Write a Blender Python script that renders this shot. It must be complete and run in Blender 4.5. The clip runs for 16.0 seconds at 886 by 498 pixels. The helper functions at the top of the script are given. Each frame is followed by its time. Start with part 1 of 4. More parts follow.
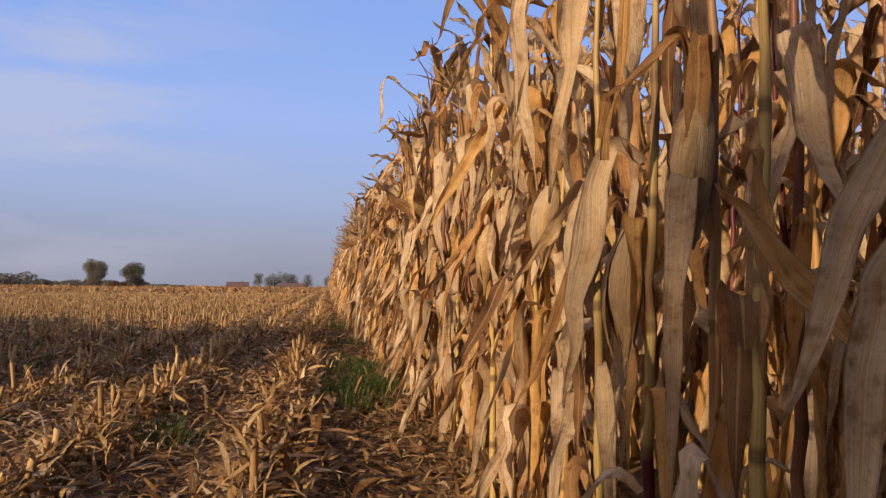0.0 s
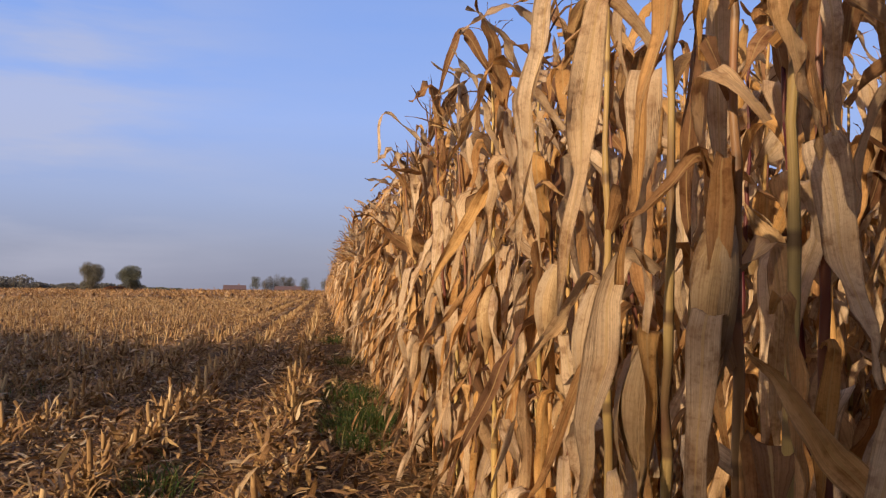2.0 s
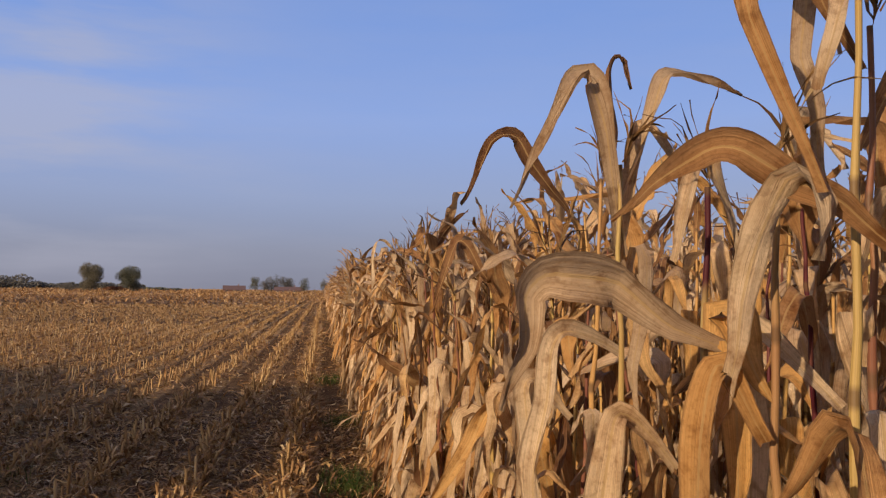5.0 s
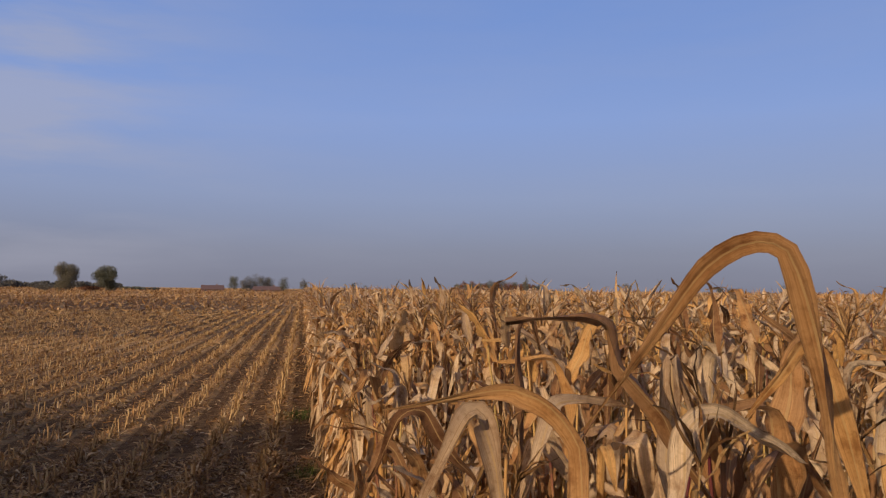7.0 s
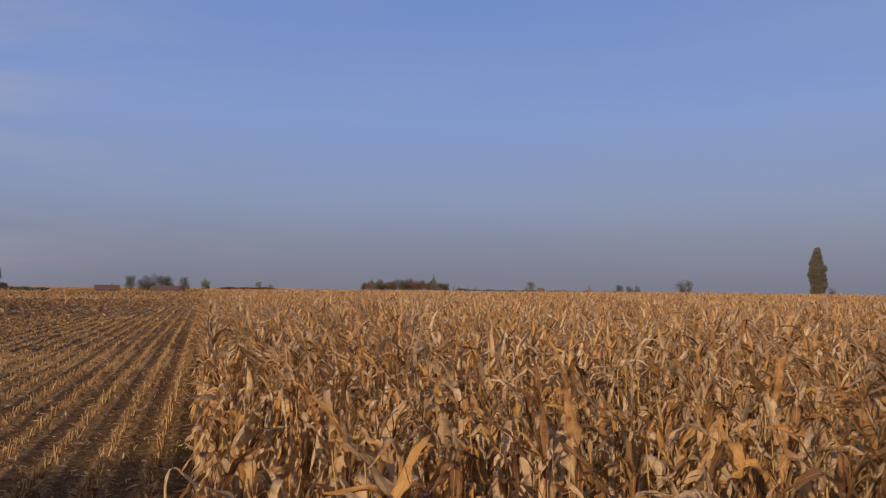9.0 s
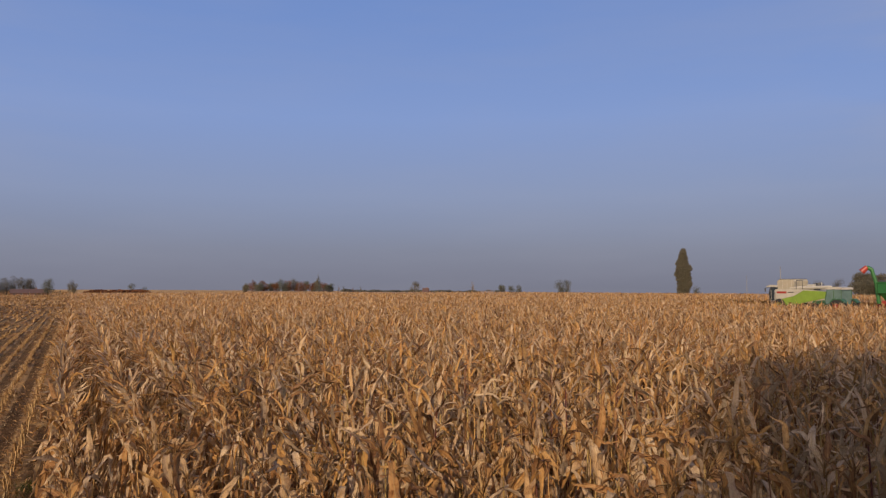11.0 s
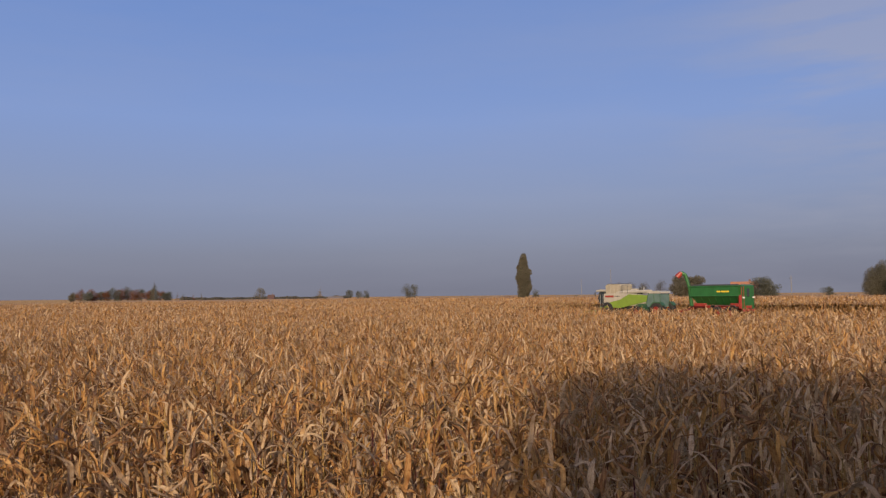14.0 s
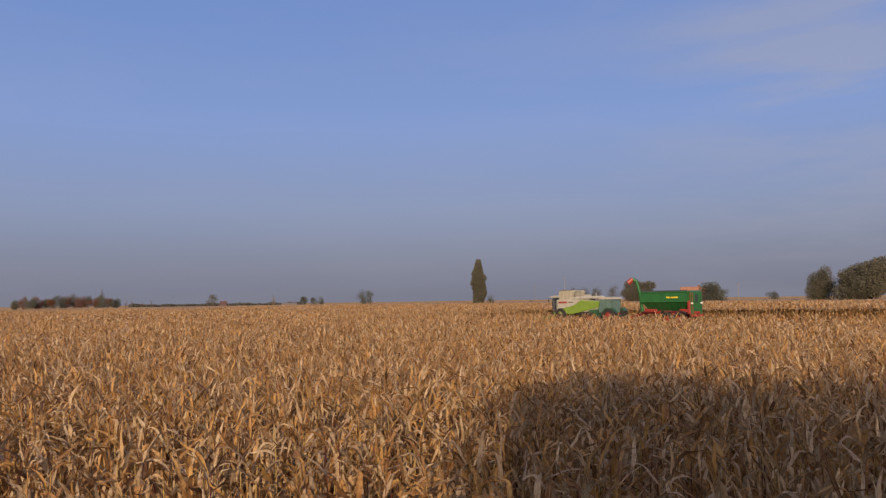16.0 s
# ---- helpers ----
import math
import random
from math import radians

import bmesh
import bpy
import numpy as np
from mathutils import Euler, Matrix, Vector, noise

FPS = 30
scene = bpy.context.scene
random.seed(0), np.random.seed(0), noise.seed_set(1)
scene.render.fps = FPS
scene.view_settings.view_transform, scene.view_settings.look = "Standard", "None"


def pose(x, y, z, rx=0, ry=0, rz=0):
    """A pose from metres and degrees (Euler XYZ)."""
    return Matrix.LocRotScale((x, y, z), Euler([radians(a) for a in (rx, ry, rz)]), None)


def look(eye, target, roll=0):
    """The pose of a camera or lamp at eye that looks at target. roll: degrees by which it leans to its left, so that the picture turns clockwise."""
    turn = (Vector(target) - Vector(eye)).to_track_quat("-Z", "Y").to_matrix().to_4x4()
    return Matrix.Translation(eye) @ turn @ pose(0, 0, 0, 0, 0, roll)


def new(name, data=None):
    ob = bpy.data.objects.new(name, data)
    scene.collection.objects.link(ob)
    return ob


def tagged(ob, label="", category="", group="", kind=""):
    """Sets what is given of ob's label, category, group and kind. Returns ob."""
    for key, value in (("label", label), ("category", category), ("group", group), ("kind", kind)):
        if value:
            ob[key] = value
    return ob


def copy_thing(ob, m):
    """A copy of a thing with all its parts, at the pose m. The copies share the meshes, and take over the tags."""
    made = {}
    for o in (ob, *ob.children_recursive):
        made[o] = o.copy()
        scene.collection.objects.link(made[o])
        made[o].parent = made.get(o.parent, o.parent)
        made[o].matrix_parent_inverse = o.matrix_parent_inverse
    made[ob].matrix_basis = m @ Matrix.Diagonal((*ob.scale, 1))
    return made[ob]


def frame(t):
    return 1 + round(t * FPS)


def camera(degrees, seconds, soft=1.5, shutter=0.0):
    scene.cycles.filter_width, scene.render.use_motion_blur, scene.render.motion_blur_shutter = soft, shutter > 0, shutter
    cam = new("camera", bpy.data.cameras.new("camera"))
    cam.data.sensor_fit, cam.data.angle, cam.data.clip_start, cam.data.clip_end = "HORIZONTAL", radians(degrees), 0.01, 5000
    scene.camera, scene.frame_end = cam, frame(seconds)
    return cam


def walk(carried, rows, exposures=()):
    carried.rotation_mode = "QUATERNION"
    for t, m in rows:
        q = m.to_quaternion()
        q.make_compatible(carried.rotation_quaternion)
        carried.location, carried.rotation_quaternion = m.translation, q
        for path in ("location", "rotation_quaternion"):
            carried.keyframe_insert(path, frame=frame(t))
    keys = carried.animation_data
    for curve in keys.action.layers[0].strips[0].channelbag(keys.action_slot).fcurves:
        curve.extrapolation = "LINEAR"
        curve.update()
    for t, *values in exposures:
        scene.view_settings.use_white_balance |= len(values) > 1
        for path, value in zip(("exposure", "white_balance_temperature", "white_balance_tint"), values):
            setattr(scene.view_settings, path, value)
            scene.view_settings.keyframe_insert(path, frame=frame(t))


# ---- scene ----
cam = camera(61.0, 16.0, soft=1.25)
PATH = [
    (0.0, pose(-0.550, 0.000, 0.701, 92.99, -0.39, -8.78)),
    (0.5, pose(-0.547, 0.006, 0.717, 93.06, -0.33, -8.79)),
    (1.0, pose(-0.538, 0.026, 0.759, 93.11, -0.28, -8.95)),
    (1.5, pose(-0.544, 0.045, 0.813, 93.15, -0.28, -9.03)),
    (2.0, pose(-0.548, 0.071, 0.889, 93.22, -0.41, -8.99)),
    (2.5, pose(-0.542, 0.095, 0.968, 93.25, -0.49, -8.94)),
    (3.0, pose(-0.536, 0.113, 1.066, 93.19, -0.49, -8.94)),
    (5.5, pose(-0.503, 0.213, 1.688, 93.21, -0.61, -9.03)),
    (6.0, pose(-0.477, 0.209, 1.832, 93.09, -0.40, -9.23)),
    (6.5, pose(-0.438, 0.164, 2.002, 93.13, -0.67, -9.68)),
    (7.0, pose(-0.377, 0.125, 2.160, 93.10, -0.60, -10.52)),
    (7.5, pose(-0.315, 0.064, 2.304, 93.06, -0.58, -11.77)),
    (8.0, pose(-0.246, 0.002, 2.452, 93.01, -0.49, -13.53)),
    (8.5, pose(-0.185, -0.060, 2.579, 92.98, -0.43, -15.37)),
    (9.0, pose(-0.117, -0.128, 2.697, 92.98, -0.36, -17.51)),
    (9.5, pose(-0.054, -0.218, 2.808, 92.97, -0.32, -19.66)),
    (10.0, pose(0.000, -0.310, 2.927, 92.92, -0.25, -22.00)),
    (12.5, pose(0.173, -0.672, 3.380, 93.09, 0.55, -31.95)),
    (13.0, pose(0.183, -0.780, 3.460, 93.05, 0.61, -34.02)),
    (13.5, pose(0.170, -0.869, 3.522, 93.11, 0.88, -35.96)),
    (14.0, pose(0.150, -0.945, 3.571, 93.22, 0.96, -37.70)),
    (14.5, pose(0.122, -1.001, 3.614, 93.32, 0.95, -38.89)),
    (15.0, pose(0.108, -1.055, 3.652, 93.44, 1.03, -39.82)),
    (15.5, pose(0.092, -1.097, 3.677, 93.54, 1.13, -40.59)),
    (16.0, pose(0.060, -1.126, 3.708, 93.58, 1.18, -41.09)),
]
walk(cam, PATH, [(0.0, 0.48), (3.0, 0.42), (4.5, 0.28), (5.5, 0.14), (7.0, 0.02), (9.0, -0.1), (12.5, -0.08), (16.0, -0.06)])

# ---- world, sun ----
SUN_AZ, SUN_EL = 227.0, 20.0
world = bpy.data.worlds.new("sky")
scene.world = world
world.use_nodes = True
wn = world.node_tree


def link(tree, a, b):
    tree.links.new(a, b)


def node(tree, kind, **values):
    n = tree.nodes.new(kind)
    for k, v in values.items():
        n.inputs[k].default_value = v
    return n


def ramp(tree, fac, stops):
    n = tree.nodes.new("ShaderNodeValToRGB")
    while len(n.color_ramp.elements) < len(stops):
        n.color_ramp.elements.new(0.5)
    for e, (p, c) in zip(n.color_ramp.elements, stops):
        e.position, e.color = p, (*c, 1)
    link(tree, fac, n.inputs[0])
    return n.outputs[0]


def mix(tree, fac, a, b, how="MIX"):
    n = tree.nodes.new("ShaderNodeMix")
    n.data_type, n.blend_type = "RGBA", how
    for k, v in ((0, fac), (6, a), (7, b)):
        if hasattr(v, "is_output"):
            link(tree, v, n.inputs[k])
        elif k == 0:
            n.inputs[0].default_value = v
        else:
            n.inputs[k].default_value = (*v, 1)
    return n.outputs[2]


def calc(tree, how, a, b=0.0, c=0.0):
    n = tree.nodes.new("ShaderNodeMath")
    n.operation = how
    for k, v in enumerate((a, b, c)):
        if hasattr(v, "is_output"):
            link(tree, v, n.inputs[k])
        else:
            n.inputs[k].default_value = v
    return n.outputs[0]


sky = wn.nodes.new("ShaderNodeTexSky")
sky.sky_type = "NISHITA"
sky.sun_disc = False
sky.sun_elevation = radians(SUN_EL)
sky.sun_rotation = radians(SUN_AZ)
sky.dust_density = 2.0
way = wn.nodes.new("ShaderNodeTexCoord")
sep = wn.nodes.new("ShaderNodeSeparateXYZ")
link(wn, way.outputs["Generated"], sep.inputs[0])
# clear blue overhead, a grey-violet bank of haze on the horizon
air = ramp(wn, calc(wn, "MAXIMUM", sep.outputs[2], 0.0), [
    (0.0, (0.210, 0.217, 0.285)), (0.05, (0.229, 0.248, 0.346)), (0.12, (0.262, 0.318, 0.503)),
    (0.22, (0.240, 0.343, 0.652)), (0.34, (0.183, 0.297, 0.637)), (0.7, (0.13, 0.22, 0.52))])
base = mix(wn, 0.93, mix(wn, 1.0, sky.outputs[0], (0.1, 0.1, 0.1), "MULTIPLY"), air)
# thin veils of cloud, stretched along the horizon
mp = node(wn, "ShaderNodeMapping", Location=(0.0, 0.0, 0.9), Scale=(1.6, 1.6, 9.0), Rotation=(0.10, 0.05, 0.3))
link(wn, way.outputs["Generated"], mp.inputs[0])
veil = node(wn, "ShaderNodeTexNoise", Scale=1.7, Detail=5.0, Roughness=0.55)
link(wn, mp.outputs[0], veil.inputs["Vector"])
wisp = calc(wn, "MAXIMUM", calc(wn, "SUBTRACT", veil.outputs[0], 0.40), 0.0)


def toward(az, el, sharp):
    """How near a direction of the sky is to the given bearing and height, from 0 to 1."""
    n = wn.nodes.new("ShaderNodeVectorMath")
    n.operation = "DOT_PRODUCT"
    link(wn, way.outputs["Generated"], n.inputs[0])
    n.inputs[1].default_value = (math.sin(radians(az)) * math.cos(radians(el)), math.cos(radians(az)) * math.cos(radians(el)), math.sin(radians(el)))
    return calc(wn, "POWER", calc(wn, "MAXIMUM", n.outputs["Value"], 0.0), sharp)


veils = calc(wn, "ADD", calc(wn, "ADD", toward(-21, 13, 60), toward(70, 13, 60)), 0.12)
clouded = mix(wn, calc(wn, "MINIMUM", calc(wn, "MULTIPLY", calc(wn, "MULTIPLY", wisp, veils), 3.0), 0.5), base, (0.40, 0.40, 0.48))
clouded = mix(wn, calc(wn, "MULTIPLY", toward(SUN_AZ, SUN_EL, 3.0), 0.60), clouded, (2.4, 1.9, 1.35))
back = wn.nodes["Background"]
back.inputs["Strength"].default_value = 1.0
link(wn, clouded, back.inputs["Color"])

sun = new("sun", bpy.data.lights.new("sun", "SUN"))
sun.data.energy, sun.data.angle, sun.data.color = 5.0, radians(0.6), (1.0, 0.765, 0.52)
sun_dir = Vector((math.sin(radians(SUN_AZ)) * math.cos(radians(SUN_EL)), math.cos(radians(SUN_AZ)) * math.cos(radians(SUN_EL)), math.sin(radians(SUN_EL))))
sun.matrix_basis = look(sun_dir * 60, (0, 0, 0))


# ---- materials ----
def fresh(name):
    m = bpy.data.materials.new(name)
    m.use_nodes = True
    t = m.node_tree
    return m, t, t.nodes["Principled BSDF"], t.nodes["Material Output"]


def noise_of(t, scale, detail=4.0, vector=None, rough=0.55):
    n = node(t, "ShaderNodeTexNoise", Scale=scale, Detail=detail, Roughness=rough)
    if vector is not None:
        link(t, vector, n.inputs["Vector"])
    return n.outputs[0]


def place_of(t, what="Object"):
    return t.nodes.new("ShaderNodeTexCoord").outputs[what]


def chance(t):
    """A random number for each object and each loose piece."""
    a = t.nodes.new("ShaderNodeObjectInfo").outputs["Random"]
    b = t.nodes.new("ShaderNodeNewGeometry").outputs["Random Per Island"]
    return calc(t, "FRACT", calc(t, "ADD", a, calc(t, "MULTIPLY", b, 7.31)))


def bump(t, height, strength, distance, shader):
    n = node(t, "ShaderNodeBump", Strength=strength, Distance=distance)
    link(t, height, n.inputs["Height"])
    link(t, n.outputs[0], shader.inputs["Normal"])


def dry_leaf(name, stops, through_light=0.3, rib=0.55, dull=0.6):
    m, t, b, out = fresh(name)
    uv = t.nodes.new("ShaderNodeUVMap").outputs[0]
    r = chance(t)
    mp = node(t, "ShaderNodeMapping", Scale=(11.0, 0.45, 1.0))
    link(t, uv, mp.inputs[0])
    off = t.nodes.new("ShaderNodeCombineXYZ")
    link(t, calc(t, "MULTIPLY", r, 37.0), off.inputs[0])
    link(t, calc(t, "MULTIPLY", r, 11.0), off.inputs[1])
    link(t, off.outputs[0], mp.inputs["Location"])
    streak = noise_of(t, 2.2, 4.0, mp.outputs[0])
    vein = node(t, "ShaderNodeMapping", Scale=(38.0, 0.5, 1.0))
    link(t, uv, vein.inputs[0]), link(t, off.outputs[0], vein.inputs["Location"])
    fine = noise_of(t, 1.6, 2.0, vein.outputs[0])
    stain = noise_of(t, 9.0, 5.0, place_of(t), 0.65)
    speck = noise_of(t, 160.0, 3.0, place_of(t))
    col = ramp(t, r, stops)
    col = mix(t, 1.0, col, ramp(t, streak, [(0.3, (0.76, 0.72, 0.67)), (0.5, (0.97, 0.97, 0.97)), (0.7, (1.16, 1.16, 1.15))]), "MULTIPLY")
    col = mix(t, 1.0, col, ramp(t, fine, [(0.35, (0.86, 0.84, 0.82)), (0.62, (1.05, 1.04, 1.04))]), "MULTIPLY")
    col = mix(t, 1.0, col, ramp(t, stain, [(0.32, (0.55, 0.42, 0.32)), (0.44, (0.95, 0.90, 0.84)), (0.55, (1.05, 1.04, 1.02)), (0.68, (1.18, 1.2, 1.2))]), "MULTIPLY")
    col = mix(t, 1.0, col, ramp(t, speck, [(0.30, (0.82, 0.79, 0.76)), (0.48, (1.0, 1.0, 1.0))]), "MULTIPLY")
    blotch = noise_of(t, 26.0, 4.0, place_of(t), 0.6)
    col = mix(t, ramp(t, blotch, [(0.56, (0, 0, 0)), (0.68, (0.75, 0.75, 0.75))]), col, mix(t, 1.0, col, (0.50, 0.40, 0.33), "MULTIPLY"))
    su = t.nodes.new("ShaderNodeSeparateXYZ")
    link(t, uv, su.inputs[0])
    rim = calc(t, "MULTIPLY", calc(t, "GREATER_THAN", calc(t, "ABSOLUTE", calc(t, "SUBTRACT", su.outputs[0], 0.5)), 0.45), 0.45)
    col = mix(t, rim, col, (0.17, 0.10, 0.05))
    mid = calc(t, "MULTIPLY", calc(t, "LESS_THAN", calc(t, "ABSOLUTE", calc(t, "SUBTRACT", su.outputs[0], 0.5)), 0.045), rib)
    col = mix(t, mid, col, (0.50, 0.34, 0.15))
    link(t, col, b.inputs["Base Color"])
    b.inputs["Roughness"].default_value = dull
    b.inputs["Specular IOR Level"].default_value = 0.15
    crease = noise_of(t, 42.0, 3.0, place_of(t))
    bump(t, calc(t, "ADD", calc(t, "MULTIPLY", streak, 0.6), calc(t, "ADD", crease, calc(t, "MULTIPLY", fine, 0.5))), 0.7, 0.008, b)
    tr = t.nodes.new("ShaderNodeBsdfTranslucent")
    link(t, mix(t, 1.0, col, (1.0, 0.87, 0.64), "MULTIPLY"), tr.inputs["Color"])
    mx = t.nodes.new("ShaderNodeMixShader")
    mx.inputs[0].default_value = through_light
    link(t, b.outputs[0], mx.inputs[1]), link(t, tr.outputs[0], mx.inputs[2])
    link(t, mx.outputs[0], out.inputs[0])
    return m


LEAF = dry_leaf("dry_leaf", [(0.0, (0.165, 0.086, 0.046)), (0.10, (0.30, 0.166, 0.080)), (0.26, (0.50, 0.285, 0.118)), (0.40, (0.60, 0.36, 0.13)),
                             (0.52, (0.58, 0.405, 0.232)), (0.70, (0.64, 0.505, 0.345)), (0.86, (0.57, 0.43, 0.29)), (1.0, (0.39, 0.285, 0.19))], 0.36)
HUSK = dry_leaf("dry_husk", [(0.0, (0.34, 0.22, 0.105)), (0.5, (0.44, 0.31, 0.165)), (1.0, (0.38, 0.28, 0.175))], 0.12, 0.0)
LITTER = dry_leaf("straw_litter", [(0.0, (0.10, 0.055, 0.026)), (0.35, (0.22, 0.12, 0.05)), (0.65, (0.36, 0.215, 0.09)),
                                   (0.9, (0.42, 0.28, 0.13)), (1.0, (0.50, 0.40, 0.25))], 0.15, 0.2)
GRASS = dry_leaf("grass_blade", [(0.0, (0.03, 0.065, 0.012)), (0.6, (0.055, 0.10, 0.02)), (1.0, (0.16, 0.15, 0.05))], 0.3, 0.0)


def stalk_material(name, stops, wet=0.5, joints=True):
    m, t, b, out = fresh(name)
    uv = t.nodes.new("ShaderNodeUVMap").outputs[0]
    r = chance(t)
    mp = node(t, "ShaderNodeMapping", Scale=(9.0, 2.0, 1.0))
    link(t, uv, mp.inputs[0])
    streak = noise_of(t, 2.0, 3.0, mp.outputs[0])
    patch = noise_of(t, 4.0, 1.0, place_of(t))
    col = ramp(t, calc(t, "ADD", calc(t, "MULTIPLY", patch, 0.35), calc(t, "MULTIPLY", r, 0.75)), stops)
    col = mix(t, 1.0, col, ramp(t, streak, [(0.3, (0.7, 0.66, 0.6)), (0.55, (1.0, 1.0, 1.0))]), "MULTIPLY")
    if joints:
        sv = t.nodes.new("ShaderNodeSeparateXYZ")
        link(t, uv, sv.inputs[0])
        near_joint = calc(t, "ABSOLUTE", calc(t, "SUBTRACT", calc(t, "FRACT", calc(t, "ADD", calc(t, "MULTIPLY", sv.outputs[1], 8.0), 0.5)), 0.5))
        col = mix(t, ramp(t, near_joint, [(0.03, (0.8, 0.8, 0.8)), (0.07, (0, 0, 0))]), col, (0.09, 0.05, 0.025))
    link(t, col, b.inputs["Base Color"])
    b.inputs["Roughness"].default_value = wet
    b.inputs["Specular IOR Level"].default_value = 0.2
    bump(t, streak, 0.3, 0.003, b)
    return m


STALK = stalk_material("dry_stalk", [(0.0, (0.30, 0.16, 0.06)), (0.35, (0.42, 0.25, 0.09)), (0.62, (0.36, 0.26, 0.09)),
                                     (0.80, (0.20, 0.09, 0.05)), (0.92, (0.07, 0.012, 0.018)), (1.0, (0.05, 0.008, 0.014))], 0.42)
STUB = stalk_material("stubble_stalk", [(0.0, (0.15, 0.085, 0.04)), (0.4, (0.27, 0.16, 0.068)), (0.75, (0.36, 0.235, 0.105)), (1.0, (0.48, 0.36, 0.20))], 0.8, False)


def plain(name, col, rough=0.6, metal=0.0, vary=0.25, scale=6.0, relief=0.15):
    m, t, b, out = fresh(name)
    n = noise_of(t, scale, 5.0, place_of(t))
    f = noise_of(t, scale * 9, 2.0, place_of(t))
    lo, hi = tuple(c * (1 - vary) for c in col), tuple(min(1, c * (1 + vary * 0.6)) for c in col)
    c = mix(t, 0.35, ramp(t, n, [(0.3, lo), (0.7, hi)]), ramp(t, f, [(0.3, lo), (0.7, hi)]))
    link(t, c, b.inputs["Base Color"])
    b.inputs["Roughness"].default_value, b.inputs["Metallic"].default_value = rough, metal
    if relief:
        bump(t, f, relief, 0.01, b)
    return m


def soil_material():
    m, t, b, out = fresh("soil")
    p = place_of(t)
    clod, grit, wide = noise_of(t, 5.0, 8.0, p, 0.65), noise_of(t, 45.0, 4.0, p), noise_of(t, 0.25, 4.0, p)
    c = ramp(t, clod, [(0.3, (0.036, 0.020, 0.010)), (0.5, (0.080, 0.045, 0.022)), (0.66, (0.15, 0.09, 0.043))])
    c = mix(t, 1.0, c, ramp(t, wide, [(0.35, (0.85, 0.85, 0.85)), (0.65, (1.15, 1.1, 1.05))]), "MULTIPLY")
    c = mix(t, ramp(t, grit, [(0.58, (0, 0, 0)), (0.66, (1, 1, 1))]), c, (0.28, 0.19, 0.09))
    # chopped straw lies in bands along the rows
    sx = t.nodes.new("ShaderNodeSeparateXYZ")
    link(t, p, sx.inputs[0])
    band = calc(t, "MULTIPLY", calc(t, "COSINE", calc(t, "MULTIPLY", sx.outputs[0], 2 * math.pi / 0.75)), 0.40)
    cover = calc(t, "ADD", noise_of(t, 9.0, 6.0, p, 0.7), calc(t, "ADD", band, 0.05))
    reach = t.nodes.new("ShaderNodeVectorMath")
    reach.operation = "LENGTH"
    link(t, p, reach.inputs[0])
    spread = ramp(t, calc(t, "MULTIPLY", reach.outputs["Value"], 0.02), [(0.08, (0.25, 0.25, 0.25)), (0.5, (1, 1, 1))])
    c = mix(t, calc(t, "MULTIPLY", ramp(t, cover, [(0.38, (0, 0, 0)), (0.58, (0.92, 0.92, 0.92))]), spread), c, mix(t, grit, (0.22, 0.13, 0.06), (0.50, 0.33, 0.155)))
    # far off, straw covers the soil
    sp = t.nodes.new("ShaderNodeVectorMath")
    sp.operation = "LENGTH"
    link(t, p, sp.inputs[0])
    c = mix(t, ramp(t, calc(t, "MULTIPLY", sp.outputs["Value"], 0.004), [(0.08, (0, 0, 0)), (0.5, (0.8, 0.8, 0.8))]), c,
            mix(t, calc(t, "ADD", noise_of(t, 0.8, 6.0, p), band), (0.25, 0.148, 0.064), (0.52, 0.345, 0.165)))
    link(t, c, b.inputs["Base Color"])
    b.inputs["Roughness"].default_value = 1.0
    b.inputs["Specular IOR Level"].default_value = 0.03
    bump(t, clod, 0.9, 0.05, b)
    return m


SOIL = soil_material()
CANOPY = plain("maize_canopy", (0.30, 0.18, 0.075), 0.9, vary=0.5, scale=2.5, relief=0.6)
BARK = plain("bark", (0.11, 0.085, 0.06), 0.9, vary=0.4)


def foliage(name, a, b_):
    m, t, b, out = fresh(name)
    col = ramp(t, chance(t), [(0.0, a), (1.0, b_)])
    link(t, col, b.inputs["Base Color"])
    b.inputs["Roughness"].default_value = 0.8
    b.inputs["Specular IOR Level"].default_value = 0.1
    tr = t.nodes.new("ShaderNodeBsdfTranslucent")
    link(t, col, tr.inputs["Color"])
    mx = t.nodes.new("ShaderNodeMixShader")
    mx.inputs[0].default_value = 0.42
    link(t, b.outputs[0], mx.inputs[1]), link(t, tr.outputs[0], mx.inputs[2])
    link(t, mx.outputs[0], out.inputs[0])
    return m


# olive, dark and grey are paled: distance haze is put into the leaf colour
TREE_OLIVE = foliage("hazed_olive_foliage", (0.125, 0.12, 0.09), (0.175, 0.155, 0.11))
TREE_DARK = foliage("hazed_dark_foliage", (0.10, 0.108, 0.085), (0.14, 0.14, 0.105))
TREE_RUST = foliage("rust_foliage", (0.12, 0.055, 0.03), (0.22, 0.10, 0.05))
TREE_GREY = foliage("hazed_grey_foliage", (0.105, 0.105, 0.095), (0.15, 0.14, 0.12))
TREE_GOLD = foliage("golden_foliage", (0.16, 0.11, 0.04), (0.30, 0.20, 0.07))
LIME = plain("lime_green_paint", (0.165, 0.255, 0.035), 0.35, vary=0.2, scale=1.5, relief=0)
WHITE = plain("dusty_white_paint", (0.36, 0.34, 0.29), 0.55, vary=0.2, scale=1.5, relief=0)
BEIGE = plain("dusty_beige_canvas", (0.31, 0.28, 0.215), 0.75, vary=0.2, scale=1.5)
GREEN = plain("deep_green_paint", (0.018, 0.105, 0.026), 0.45, vary=0.3, scale=1.5, relief=0)
